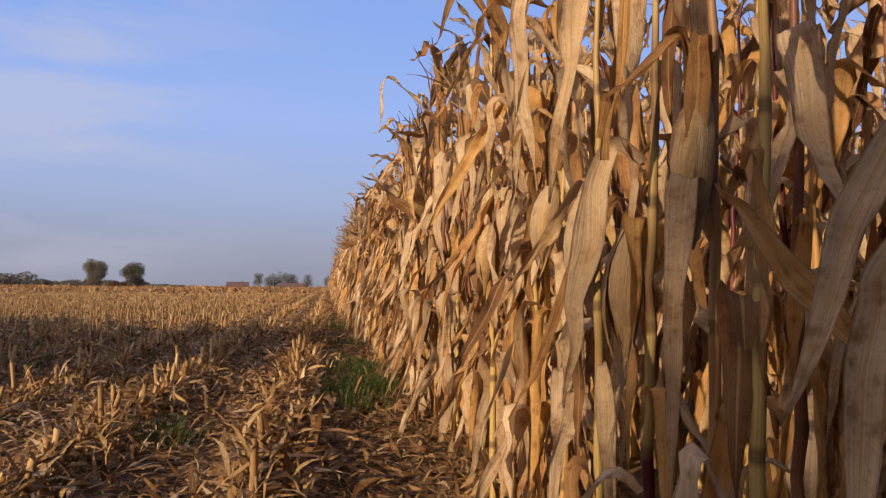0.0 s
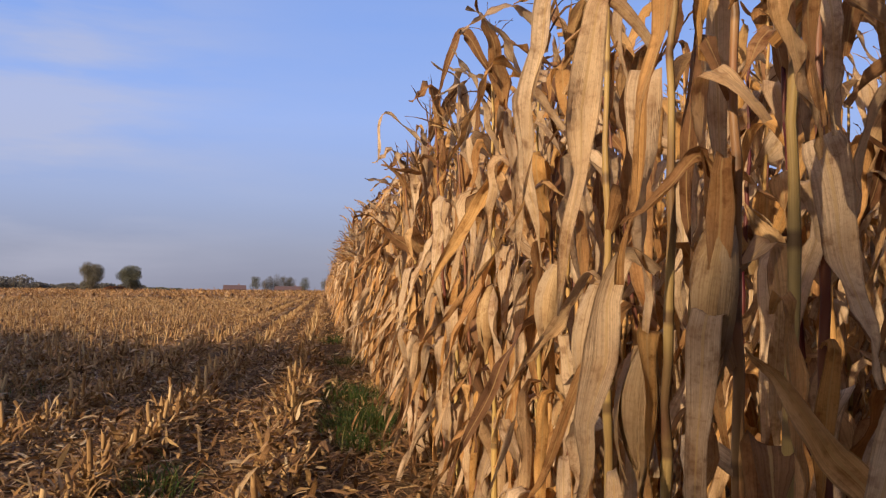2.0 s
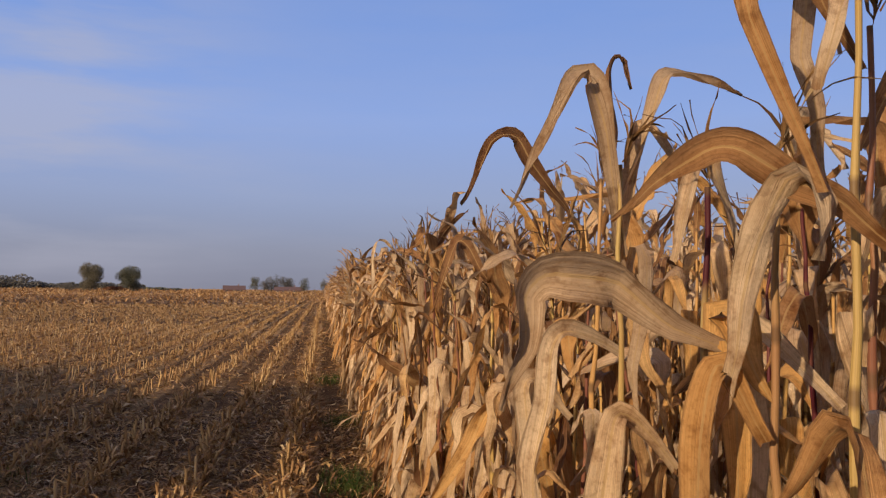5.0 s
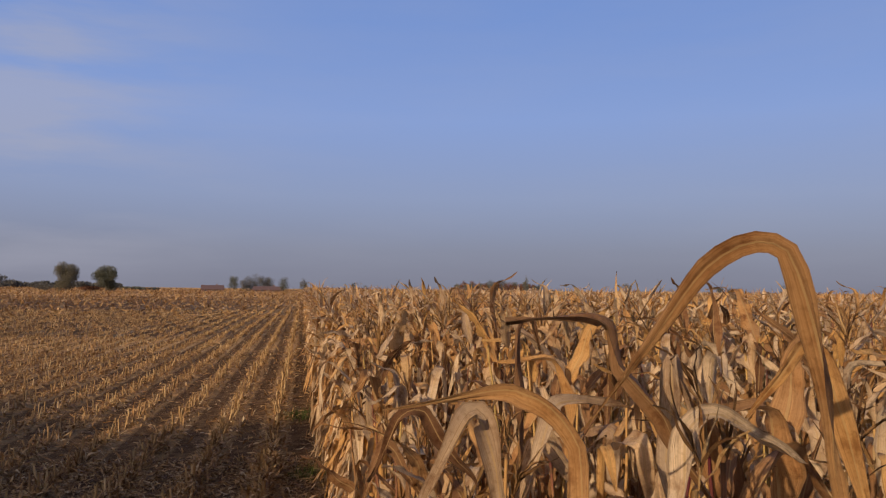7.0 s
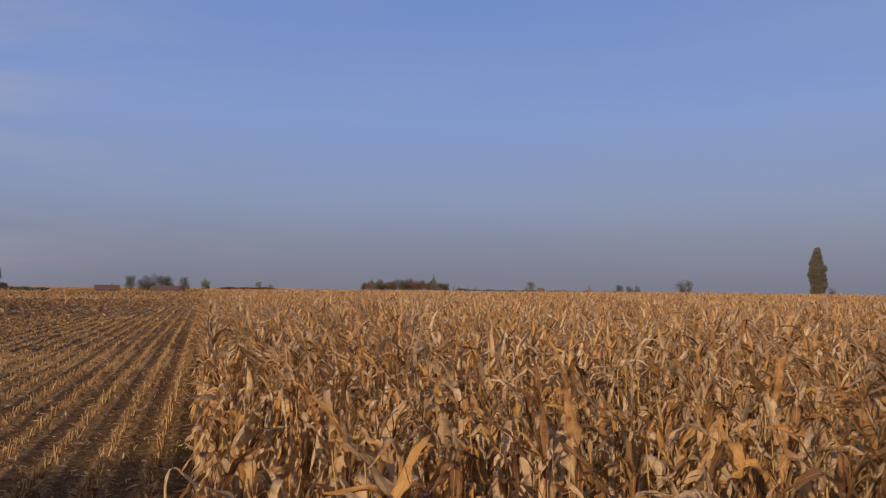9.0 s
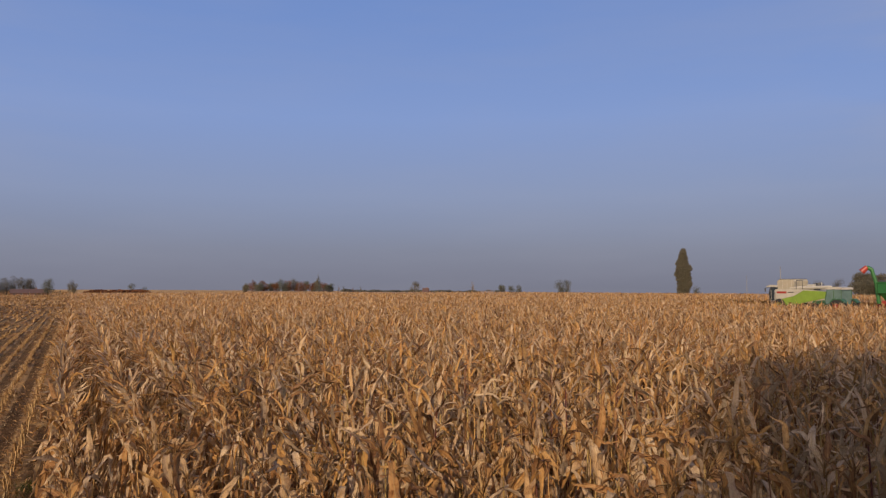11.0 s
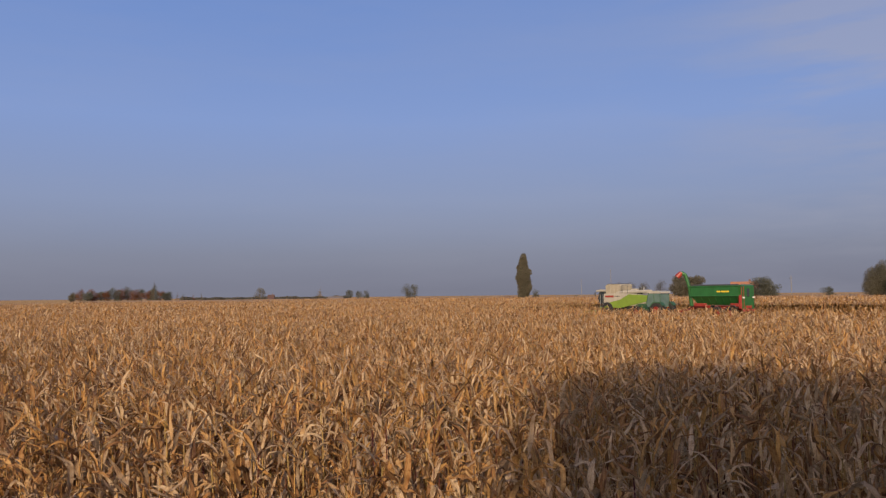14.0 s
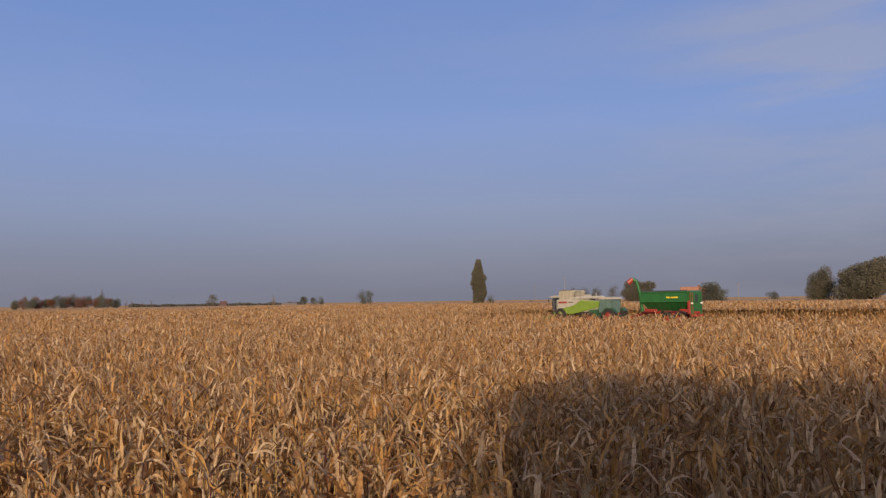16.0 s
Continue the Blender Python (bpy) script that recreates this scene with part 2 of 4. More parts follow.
TRACTOR = plain("dark_green_paint", (0.03, 0.085, 0.04), 0.4, vary=0.25, scale=1.5, relief=0)
RED = plain("red_paint", (0.26, 0.03, 0.02), 0.45, vary=0.3, scale=2.0, relief=0)
RUBBER = plain("black_rubber", (0.022, 0.021, 0.02), 0.85, vary=0.3, scale=3.0)
DARK = plain("dark_metal", (0.05, 0.05, 0.05), 0.5, vary=0.3)
STEEL = plain("worn_steel", (0.35, 0.35, 0.34), 0.4, 0.8, vary=0.2)
YELLOW = plain("yellow_paint", (0.62, 0.45, 0.03), 0.5, vary=0.1, relief=0)
GLASS = plain("dark_tinted_glass", (0.03, 0.04, 0.05), 0.06, vary=0.1, relief=0)
CAB_GLASS = plain("pale_cab_glass", (0.10, 0.16, 0.15), 0.08, vary=0.3, scale=1.2, relief=0)
LAMP = plain("pale_lamp_lens", (0.7, 0.68, 0.66), 0.2, vary=0.05, relief=0)
ROOF = plain("red_roof_tile", (0.085, 0.047, 0.04), 0.85, vary=0.3, scale=2.0)
ORANGE = plain("orange_roof_tile", (0.27, 0.125, 0.075), 0.85, vary=0.3, scale=2.0)
PLASTER = plain("pale_plaster", (0.40, 0.36, 0.30), 0.9, vary=0.15, scale=1.0)
GREYROOF = plain("grey_roof_sheet", (0.17, 0.14, 0.12), 0.8, vary=0.2, scale=1.0)
BRICK = plain("brick_wall", (0.17, 0.09, 0.065), 0.9, vary=0.25, scale=3.0)
POLE = plain("grey_pole", (0.2, 0.19, 0.18), 0.8, vary=0.2)


# ---- geometry helpers ----
def mesh_from(name, verts, faces, mat, uv=None, smooth=True):
    me = bpy.data.meshes.new(name)
    verts = np.asarray(verts, np.float32).reshape(-1, 3)
    faces = np.asarray(faces, np.int32)
    nf, k = faces.shape
    me.vertices.add(len(verts))
    me.vertices.foreach_set("co", verts.ravel())
    me.loops.add(nf * k)
    me.loops.foreach_set("vertex_index", faces.ravel())
    me.polygons.add(nf)
    me.polygons.foreach_set("loop_start", np.arange(0, nf * k, k, dtype=np.int32))
    me.polygons.foreach_set("loop_total", np.full(nf, k, np.int32))
    me.polygons.foreach_set("use_smooth", np.full(nf, smooth))
    if uv is not None:
        layer = me.uv_layers.new(name="uv")
        layer.data.foreach_set("uv", np.asarray(uv, np.float32)[faces.ravel()].ravel())
    me.update(calc_edges=True)
    me.materials.append(mat)
    return me


def part(name, source, mat, parent, label=""):
    """Links a bmesh or a mesh as one object under a thing or a part."""
    if isinstance(source, bmesh.types.BMesh):
        me = bpy.data.meshes.new(name)
        source.to_mesh(me)
        source.free()
        me.materials.append(mat)
    else:
        me = source
    ob = new(name, me)
    ob.parent = parent
    return tagged(ob, label)


def thing(name, m, label, category, group="", kind=""):
    ob = new(name)
    ob.empty_display_size = 0.1
    ob.matrix_basis = m
    return tagged(ob, label, category, group, kind)


def drift(n, count, amount, rng):
    """Smooth random curves: n rows of count values."""
    k = rng.normal(0, amount, (n, 7))
    x = np.linspace(0, 5.999, count)
    i = x.astype(int)
    f = x - i
    f = f + 0.35 * (f * f * (3 - 2 * f) - f)
    return k[:, i] * (1 - f) + k[:, i + 1] * f


def ribbons(base, az, e0, e1, length, width, twist, centre, bend, segs, across, rng, ripple=0.0, fold=0.3, sway=0.5, phase=0.0):
    """Leaf blades that rise at e0, bend over about `centre` and go on at e1: verts, quads and uv."""
    n = len(az)
    s = np.linspace(0, 1, segs + 1)[None, :]
    t = np.clip((s - (centre - bend / 2)[:, None]) / bend[:, None], 0, 1)
    t = t * t * (3 - 2 * t)
    el = e0[:, None] + (e1 - e0)[:, None] * t + drift(n, segs + 1, 0.17, rng)
    a = az[:, None] + (rng.uniform(-sway, sway, n)[:, None]) * s + drift(n, segs + 1, 0.28, rng) * s
    d = np.stack([np.cos(el) * np.cos(a), np.cos(el) * np.sin(a), np.sin(el)], -1)
    step = d * (length / segs)[:, None, None]
    c = base[:, None, :] + np.concatenate([np.zeros((n, 1, 3)), np.cumsum((step[:, :-1] + step[:, 1:]) / 2, 1)], 1)
    h = np.stack([-np.sin(a), np.cos(a), np.zeros_like(a)], -1)
    nrm = np.cross(d, h)
    ph = twist[:, None] * s ** 1.4 + rng.uniform(-0.35, 0.35, n)[:, None] + phase + drift(n, segs + 1, 0.22, rng)
    w = np.cos(ph)[..., None] * h + np.sin(ph)[..., None] * nrm
    m = -np.sin(ph)[..., None] * h + np.cos(ph)[..., None] * nrm
    prof = np.minimum(1, 0.20 + 3.0 * s) * np.clip(1 - s ** 1.5, 0.02, 1) ** 0.9
    half = (width / 2)[:, None] * prof * (1 + drift(n, segs + 1, 0.10, rng))
    u = np.linspace(-1, 1, across)
    v = np.empty((n, segs + 1, across, 3))
    cup = fold * (rng.uniform(-0.5, 2.0, n)[:, None] + drift(n, segs + 1, 0.6, rng))
    for k, q in enumerate(u):
        wob = 0
        if ripple:
            wave = np.sin(s * rng.uniform(12, 34, n)[:, None] + rng.uniform(0, 6.28, n)[:, None])
            wob = (drift(n, segs + 1, ripple * 0.7, rng) + wave * ripple * rng.uniform(0.3, 2.0, n)[:, None]) * abs(q) ** 1.5
        off = half * abs(q) ** 1.5 * cup * 2 + wob
        v[:, :, k] = c + w * (half * q)[..., None] + m * np.broadcast_to(off, half.shape)[..., None]
    i = np.arange(n)[:, None, None] * (segs + 1) * across + np.arange(segs)[None, :, None] * across + np.arange(across - 1)[None, None, :]
    f = np.stack([i, i + 1, i + across + 1, i + across], -1).reshape(-1, 4)
    uv = np.empty((n, segs + 1, across, 2))
    uv[..., 0] = (u + 1) / 2
    uv[..., 1] = s[0][:, None]
    return v.reshape(-1, 3), f, uv.reshape(-1, 2)


def tubes(base, top, r0, r1, sides, rings, rng, lean=0.0, cap=False, joint=0.0):
    """Tapered stalks from base to top."""
    n = len(base)
    s = np.linspace(0, 1, rings + 1)
    c = base[:, None, :] + (top - base)[:, None, :] * s[None, :, None]
    if lean:
        c[:, 1:-1, :2] += rng.normal(0, lean, (n, rings - 1, 2))
    ang = np.linspace(0, 2 * np.pi, sides, endpoint=False)
    r = r0[:, None] + (r1 - r0)[:, None] * s[None, :]
    if joint:
        r = r * (1 + joint * (np.arange(rings + 1) % 3 == 0))[None, :]
    ring = np.stack([np.cos(ang), np.sin(ang), np.zeros(sides)], -1)
    v = c[:, :, None, :] + r[:, :, None, None] * ring[None, None]
    if cap:
        v[:, -1, :, 2] += rng.uniform(-0.018, 0.018, (n, sides))
    i = np.arange(n)[:, None, None] * (rings + 1) * sides + np.arange(rings)[None, :, None] * sides
    k = np.arange(sides)[None, None, :]
    k2 = (k + 1) % sides
    f = np.stack([i + k, i + k2, i + sides + k2, i + sides + k], -1).reshape(-1, 4)
    if cap and sides == 4:
        j = np.arange(n)[:, None] * (rings + 1) * sides + rings * sides + np.arange(4)[None, :]
        f = np.concatenate([f, j])
    uv = np.empty((n, rings + 1, sides, 2))
    uv[..., 0] = np.arange(sides) / sides
    uv[..., 1] = s[:, None]
    return v.reshape(-1, 3), f, uv.reshape(-1, 2)


def stack(*parts):
    vs, fs, us, o = [], [], [], 0
    for v, f, u in parts:
        vs.append(v), fs.append(f + o), us.append(u)
        o += len(v)
    return np.concatenate(vs), np.concatenate(fs), np.concatenate(us)


def leaf_numbers(rel, rng, wild=0.5):
    """Shape of the leaves at the relative heights rel of their stalks."""
    up = np.clip((rel - 0.66) / 0.34, 0, 1)
    crop = wild >= 0.6
    stiff = rng.random(rel.shape) < wild * up ** (0.5 if crop else 1.3)
    e0 = np.radians(np.where(stiff, 54, 60) - 4 * up + rng.normal(0, 17, rel.shape))
    e1 = np.radians(np.where(stiff, rng.uniform(-40 if crop else -55, 66 if crop else 58, rel.shape), -80 + rng.normal(0, 7 if crop else 13, rel.shape)))
    centre = np.where(stiff, rng.uniform(0.4, 0.85, rel.shape), rng.uniform(0.08, 0.30, rel.shape) + 0.25 * up)
    bend = rng.uniform(0.10, 0.34, rel.shape)
    length = np.where(stiff, 0.48 if crop else 0.40, 0.64 - 0.12 * up) * rng.uniform(0.72, 1.22, rel.shape)
    width = (0.071 - 0.012 * up if crop else 0.076 - 0.014 * up) * rng.uniform(0.55, 1.25, rel.shape)
    twist = rng.normal(0, 1.0 if crop else 1.7, rel.shape) * (1.2 - 0.6 * up)
    return e0, e1, centre, bend, length, width, twist


def leaf_set(p, hgt, count, rng, low=0.15, segs=7, across=3, ripple=0.004, wide=1.0):
    n = len(p)
    rel = np.linspace(low, 1.0, count)[None, :] + rng.normal(0, 0.02, (n, count))
    face = rng.uniform(0, 2 * np.pi, n)[:, None] + np.arange(count)[None, :] * np.pi + rng.normal(0, 0.6, (n, count))
    b = np.repeat(p[:, None, :], count, 1).copy()
    b[..., 2] += rel * hgt[:, None]
    e0, e1, centre, bend, length, width, twist = (z.reshape(-1) for z in leaf_numbers(rel, rng, 0.92))
    return ribbons(b.reshape(-1, 3), face.reshape(-1), e0, e1, length, width * wide, twist, centre, bend, segs, across, rng, ripple)


def field_rows(x0, x1, y0, y1, step, rng):
    rows = np.arange(round(x0 / 0.75), round(x1 / 0.75) + 1) * 0.75
    ys = np.arange(y0, y1, step)
    x, y = np.meshgrid(rows, ys)
    p = np.stack([x.ravel(), y.ravel(), np.zeros(x.size)], -1)
    p[:, 0] += rng.normal(0, 0.03, len(p))
    p[:, 1] += rng.uniform(-0.07, 0.07, len(p))
    return p


def fall(x):
    """The land falls gently away to the east."""
    return -0.009 * np.maximum(0.0, np.asarray(x, float) - 95.0)


CORN_H = 1.62
EDGE_X, FAR_X = 48.8, 80.25
rng = np.random.default_rng(7)


# ---- ground ----
def ground_sheet():
    xs = np.concatenate([[-3000, -1500, -700, -300], np.arange(-120, 96, 12), [120, 200, 350, 700, 1500, 3000]])
    ys = np.concatenate([[-3000, -900, -200], np.arange(-60, 241, 12), [400, 900, 1800, 3000]])
    x, y = np.meshgrid(xs, ys)
    z = fall(x)
    v = np.stack([x, y, z], -1).reshape(-1, 3)
    nx = len(xs)
    i = (np.arange(len(ys) - 1)[:, None] * nx + np.arange(nx - 1)[None, :])
    f = np.stack([i, i + 1, i + nx + 1, i + nx], -1).reshape(-1, 4)
    tagged(new("ground", mesh_from("ground", v, f, SOIL)), "brown field soil strewn with chopped maize straw", "ground", kind="structure")


ground_sheet()


# ---- far standing maize ----
def corn_block(p, count, low, segs, across, sides, wide, label, tall=1.0):
    h = CORN_H * tall * rng.uniform(0.84, 1.14, len(p))
    lv = leaf_set(p, h, count, rng, low, segs, across, 0.005 if across > 2 else 0, wide)
    top = p + np.stack([rng.normal(0, 0.05, len(p)), rng.normal(0, 0.05, len(p)), h * 1.02], -1)
    st = tubes(p, top, np.full(len(p), 0.012 * wide ** 0.5), np.full(len(p), 0.006 * wide ** 0.5), sides, 3, rng, lean=0.02)
    ob = tagged(new("maize_crop", mesh_from("maize_crop", lv[0], lv[1], LEAF, lv[2])), label, "maize", kind="stuff")
    part("stalks", mesh_from("stalks", st[0], st[1], STALK, st[2]), STALK, ob)
    return ob


def wanted(p, r0, r1):
    d = np.hypot(p[:, 0] + 0.2, p[:, 1])
    az = np.degrees(np.arctan2(p[:, 0] + 0.5, p[:, 1] + 1.2))
    return (d >= r0) & (d < r1) & (az > -3) & (az < 80)


def hero_ground(p):
    x, y = p[:, 0], p[:, 1]
    return ((x < 1.9) & (y > 0.86) & (y < 9.0)) | ((x >= 1.9) & (x < 4.9) & (y > 0.8) & (y < 5.6))


near = field_rows(0, 16, -2, 16, 0.16, rng)
near = near[wanted(near, 0.3, 14) & (near[:, 1] + near[:, 0] * 0.6 > 0.86)]
hero_feet = near[hero_ground(near) & ~((near[:, 0] < 0.3) & (near[:, 1] < 1.72))]
crop_label = "ripe dry maize crop standing in close straight rows"
corn_block(near[~hero_ground(near)], 16, 0.2, 7, 3, 5, 1.15, crop_label, 1.06)
back_rows = field_rows(0.75, 16, -9, 4, 0.17, rng)
back_rows = back_rows[back_rows[:, 1] + back_rows[:, 0] * 0.18 < 0.55]
corn_block(back_rows, 9, 0.3, 5, 2, 3, 1.28, "dry maize standing behind the filming place", 1.05)
mid = field_rows(0, EDGE_X, -1, 36, 0.17, rng)
mid = mid[wanted(mid, 14, 36)]
corn_block(mid, 15, 0.42, 5, 2, 3, 1.1, crop_label, 1.05)
edge = field_rows(0, 2.3, 14, 190, 0.19, rng)
edge = edge[(edge[:, 1] < 60) | (rng.random(len(edge)) < 0.6)]
corn_block(edge, 8, 0.10, 4, 2, 3, 1.25, "dry maize along the edge of the harvested field", 1.06)
far = field_rows(0, EDGE_X, 0, 80, 0.34, rng)
far = far[wanted(far, 36, 80)]
corn_block(far, 10, 0.6, 3, 2, 3, 1.5, crop_label, 1.04)
dist_rows = field_rows(0, EDGE_X, 60, 230, 1.0, rng)
dist_rows = dist_rows[wanted(dist_rows, 80, 240)]
corn_block(dist_rows, 5, 0.7, 3, 2, 3, 3.2, crop_label, 1.02)
beyond = np.concatenate([field_rows(FAR_X, FAR_X + 3.1, 5, 120, 0.22, rng), field_rows(FAR_X + 3.8, FAR_X + 60, 10, 200, 1.3, rng)])
beyond[:, 2] = fall(beyond[:, 0])
corn_block(beyond, 7, 0.25, 3, 2, 3, 2.3, "dry maize standing beyond the harvested strip", 1.08)
uncut = np.concatenate([field_rows(EDGE_X, FAR_X, 70, 105, 0.5, rng), field_rows(EDGE_X, FAR_X, 105, 260, 1.1, rng)])
corn_block(uncut, 7, 0.25, 3, 2, 3, 2.0, "dry maize standing ahead of the harvester")


def canopy(x0, x1, y0, y1, z, step):
    xs, ys = np.arange(x0, x1 + step, step), np.arange(y0, y1 + step, step)
    x, y = np.meshgrid(xs, ys)
    v = np.stack([x, y, z + fall(x) + rng.normal(0, 0.07, x.shape)], -1).reshape(-1, 3)
    nx = len(xs)
    i = (np.arange(len(ys) - 1)[:, None] * nx + np.arange(nx - 1)[None, :])
    f = np.stack([i, i + 1, i + nx + 1, i + nx], -1).reshape(-1, 4)
    tagged(new("maize_canopy", mesh_from("maize_canopy", v, f, CANOPY)), "far-off tops of the dry maize crop", "maize", kind="stuff")


canopy(1.0, EDGE_X - 1, 42, 320, 1.45, 1.5)
canopy(FAR_X + 1, 420, -60, 420, 1.5, 4.0)
canopy(EDGE_X - 1, FAR_X + 1, 74, 320, 1.2, 2.0)


# ---- stubble field ----
def stub_tubes(p, low=0.09, high=0.27, r=0.0115):
    tip = p + np.stack([rng.normal(0, 0.035, len(p)), rng.normal(0, 0.035, len(p)), rng.uniform(low, high, len(p))], -1)
    rr = r * rng.uniform(0.7, 1.25, len(p))
    return tubes(p, tip, rr, rr * 0.95, 4, 1, rng, cap=True)


def loose_straw(p, size, lift, standing=0.25):
    """Broken leaves lying or leaning on the soil at the feet p."""
    n = len(p)
    q = p.copy()
    q[:, 2] += rng.uniform(0.004, lift, n)
    e0 = np.where(rng.random(n) < standing, rng.uniform(0.3, 1.45, n), rng.normal(0.05, 0.14, n))
    return ribbons(q, rng.uniform(0, 6.28, n), e0, rng.normal(-0.1, 0.35, n) + 0.5 * np.maximum(e0 - 0.4, 0), size * rng.uniform(0.4, 1.4, n), 0.30 * size * rng.uniform(0.25, 1.0, n),
                   rng.normal(0, 1.0, n), np.full(n, 0.5), np.full(n, 0.7), 3, 2, rng)


def litter_at(n, x0, x1, y0, y1, spread):
    """Most of it along the rows."""
    x = rng.uniform(x0, x1, n)
    row = np.round(x / 0.75) * 0.75 + rng.normal(0, spread, n)
    x = np.where(rng.random(n) < (0.78 if spread > 0.15 else 0.90), row, x)
    return np.stack([np.minimum(x, 0.25), rng.uniform(y0, y1, n), np.zeros(n)], -1)


all_stubs = field_rows(-34, -0.75, -9, 70, 0.115, rng)
keep = (all_stubs[:, 0] > -1.2 - 0.55 * (np.maximum(all_stubs[:, 1], 0.0) + 2) - 10 * (all_stubs[:, 1] < 0.6)) & ((all_stubs[:, 1] > 1.0) | (all_stubs[:, 0] < -1.3)) & (rng.random(len(all_stubs)) < 0.92)
all_stubs = all_stubs[keep]
hero_stub = (all_stubs[:, 0] > -3.4) & (all_stubs[:, 1] > 1.5) & (all_stubs[:, 1] < 9.2)
v, f, u = stub_tubes(all_stubs[~hero_stub])
field = tagged(new("stubble", mesh_from("stubble", v, f, STUB, u, False)), "short cut maize stubble in straight rows", "stubble", kind="stuff")
litter = stack(
    loose_straw(litter_at(46000, -5, 0.25, 1.2, 10, 0.21), 0.11, 0.035, 0.15),
    loose_straw(litter_at(6500, -4.5, -0.4, 1.2, 11, 0.05), 0.14, 0.10, 0.95),
    loose_straw(litter_at(2600, -0.95, -0.55, 2.2, 9.5, 0.07), 0.14, 0.17, 0.6),
    loose_straw(litter_at(2000, -1.75, -1.25, 2.2, 9.5, 0.07), 0.12, 0.13, 0.6),
    loose_straw(litter_at(9000, -14, 0.3, -9, 1.3, 0.12), 0.2, 0.05),
    loose_straw(litter_at(52000, -16, 0.25, 9, 26, 0.12), 0.15, 0.07),
    loose_straw(litter_at(42000, -36, 0.2, 24, 62, 0.12), 0.24, 0.10),
    loose_straw(litter_at(18000, -80, 0.2, 55, 150, 0.13), 0.7, 0.13),
    loose_straw(litter_at(16000, -140, 0.2, 140, 330, 0.08), 1.1, 0.16, 0.4),
    loose_straw(litter_at(16000, -330, 0.2, 320, 760, 0.08), 1.8, 0.2, 0.4))
tagged(new("straw_litter", mesh_from("straw_litter", *litter[:2], LITTER, litter[2])), "broken dry maize leaves scattered over the soil", "straw", kind="stuff")


def stubble_ridges():
    """Far rows of stubble, each a jagged low comb of cut stalks."""
    vs, fs, us, o = [], [], [], 0
    rows = [(-0.75 * k, max(34.0, 0.9 * k), 170.0, 0.7, 0.15) for k in range(1, 150)]
    for x, y0, y1, gap, tall in rows:
        ys = np.arange(y0, y1, gap)
        n = len(ys)
        top = rng.uniform(0.2 * tall, tall, n)
        for side in (-0.035, 0.035):
            a = np.stack([np.full(n, x + side) + rng.normal(0, 0.03, n), ys, np.zeros(n)], -1)
            b = np.stack([np.full(n, x) + rng.normal(0, 0.03, n), ys, top], -1)
            i = np.arange(n - 1)
            vs.append(np.concatenate([a, b]))
            fs.append(np.stack([i, i + 1, i + n + 1, i + n], -1) + o)
            us.append(np.stack([np.tile(ys % 1, 2), np.repeat([0.0, 1.0], n)], -1))
            o += 2 * n
    me = mesh_from("stubble_rows", np.concatenate(vs), np.concatenate(fs), STUB, np.concatenate(us))
    tagged(new("stubble_rows", me), "distant rows of cut maize stubble", "stubble", kind="stuff")


stubble_ridges()
harvested = field_rows(EDGE_X + 1.5, FAR_X - 1.5, 20, 75, 0.6, rng)
v, f, u = stub_tubes(harvested, 0.1, 0.3, 0.03)
tagged(new("stubble", mesh_from("stubble", v, f, STUB, u, False)), "fresh stubble in the newly harvested strip", "stubble", kind="stuff")


# ---- shapes for machines, houses and trees ----
def box(bm, size, at, rx=0, ry=0, rz=0, edge=0.03):
    made = bmesh.ops.create_cube(bm, size=1, matrix=pose(*at, rx, ry, rz) @ Matrix.Diagonal((*size, 1)))
    if edge:
        es = list({e for q in made["verts"] for e in q.link_edges})
        bmesh.ops.bevel(bm, geom=es, offset=min(edge, min(size) * 0.3), segments=1, affect="EDGES")
    return bm


def slab(bm, outline, x0, x1):
    """A side outline of (y, z) corners drawn out from x0 to x1."""
    a = [bm.verts.new((x0, y, z)) for y, z in outline]
    b = [bm.verts.new((x1, y, z)) for y, z in outline]
    bm.faces.new(a), bm.faces.new(b[::-1])
    for i in range(len(a)):
        j = (i + 1) % len(a)
        bm.faces.new((a[j], a[i], b[i], b[j]))
    bmesh.ops.recalc_face_normals(bm, faces=bm.faces[:])
    return bm


def pipe(bm, a, b, r0, r1=None, sides=12):
    a, b = Vector(a), Vector(b)
    m = Matrix.Translation((a + b) / 2) @ (b - a).to_track_quat("Z", "Y").to_matrix().to_4x4()
    bmesh.ops.create_cone(bm, cap_ends=True, segments=sides, radius1=r0, radius2=r0 if r1 is None else r1, depth=(b - a).length, matrix=m)
    return bm


def B():
    return bmesh.new()


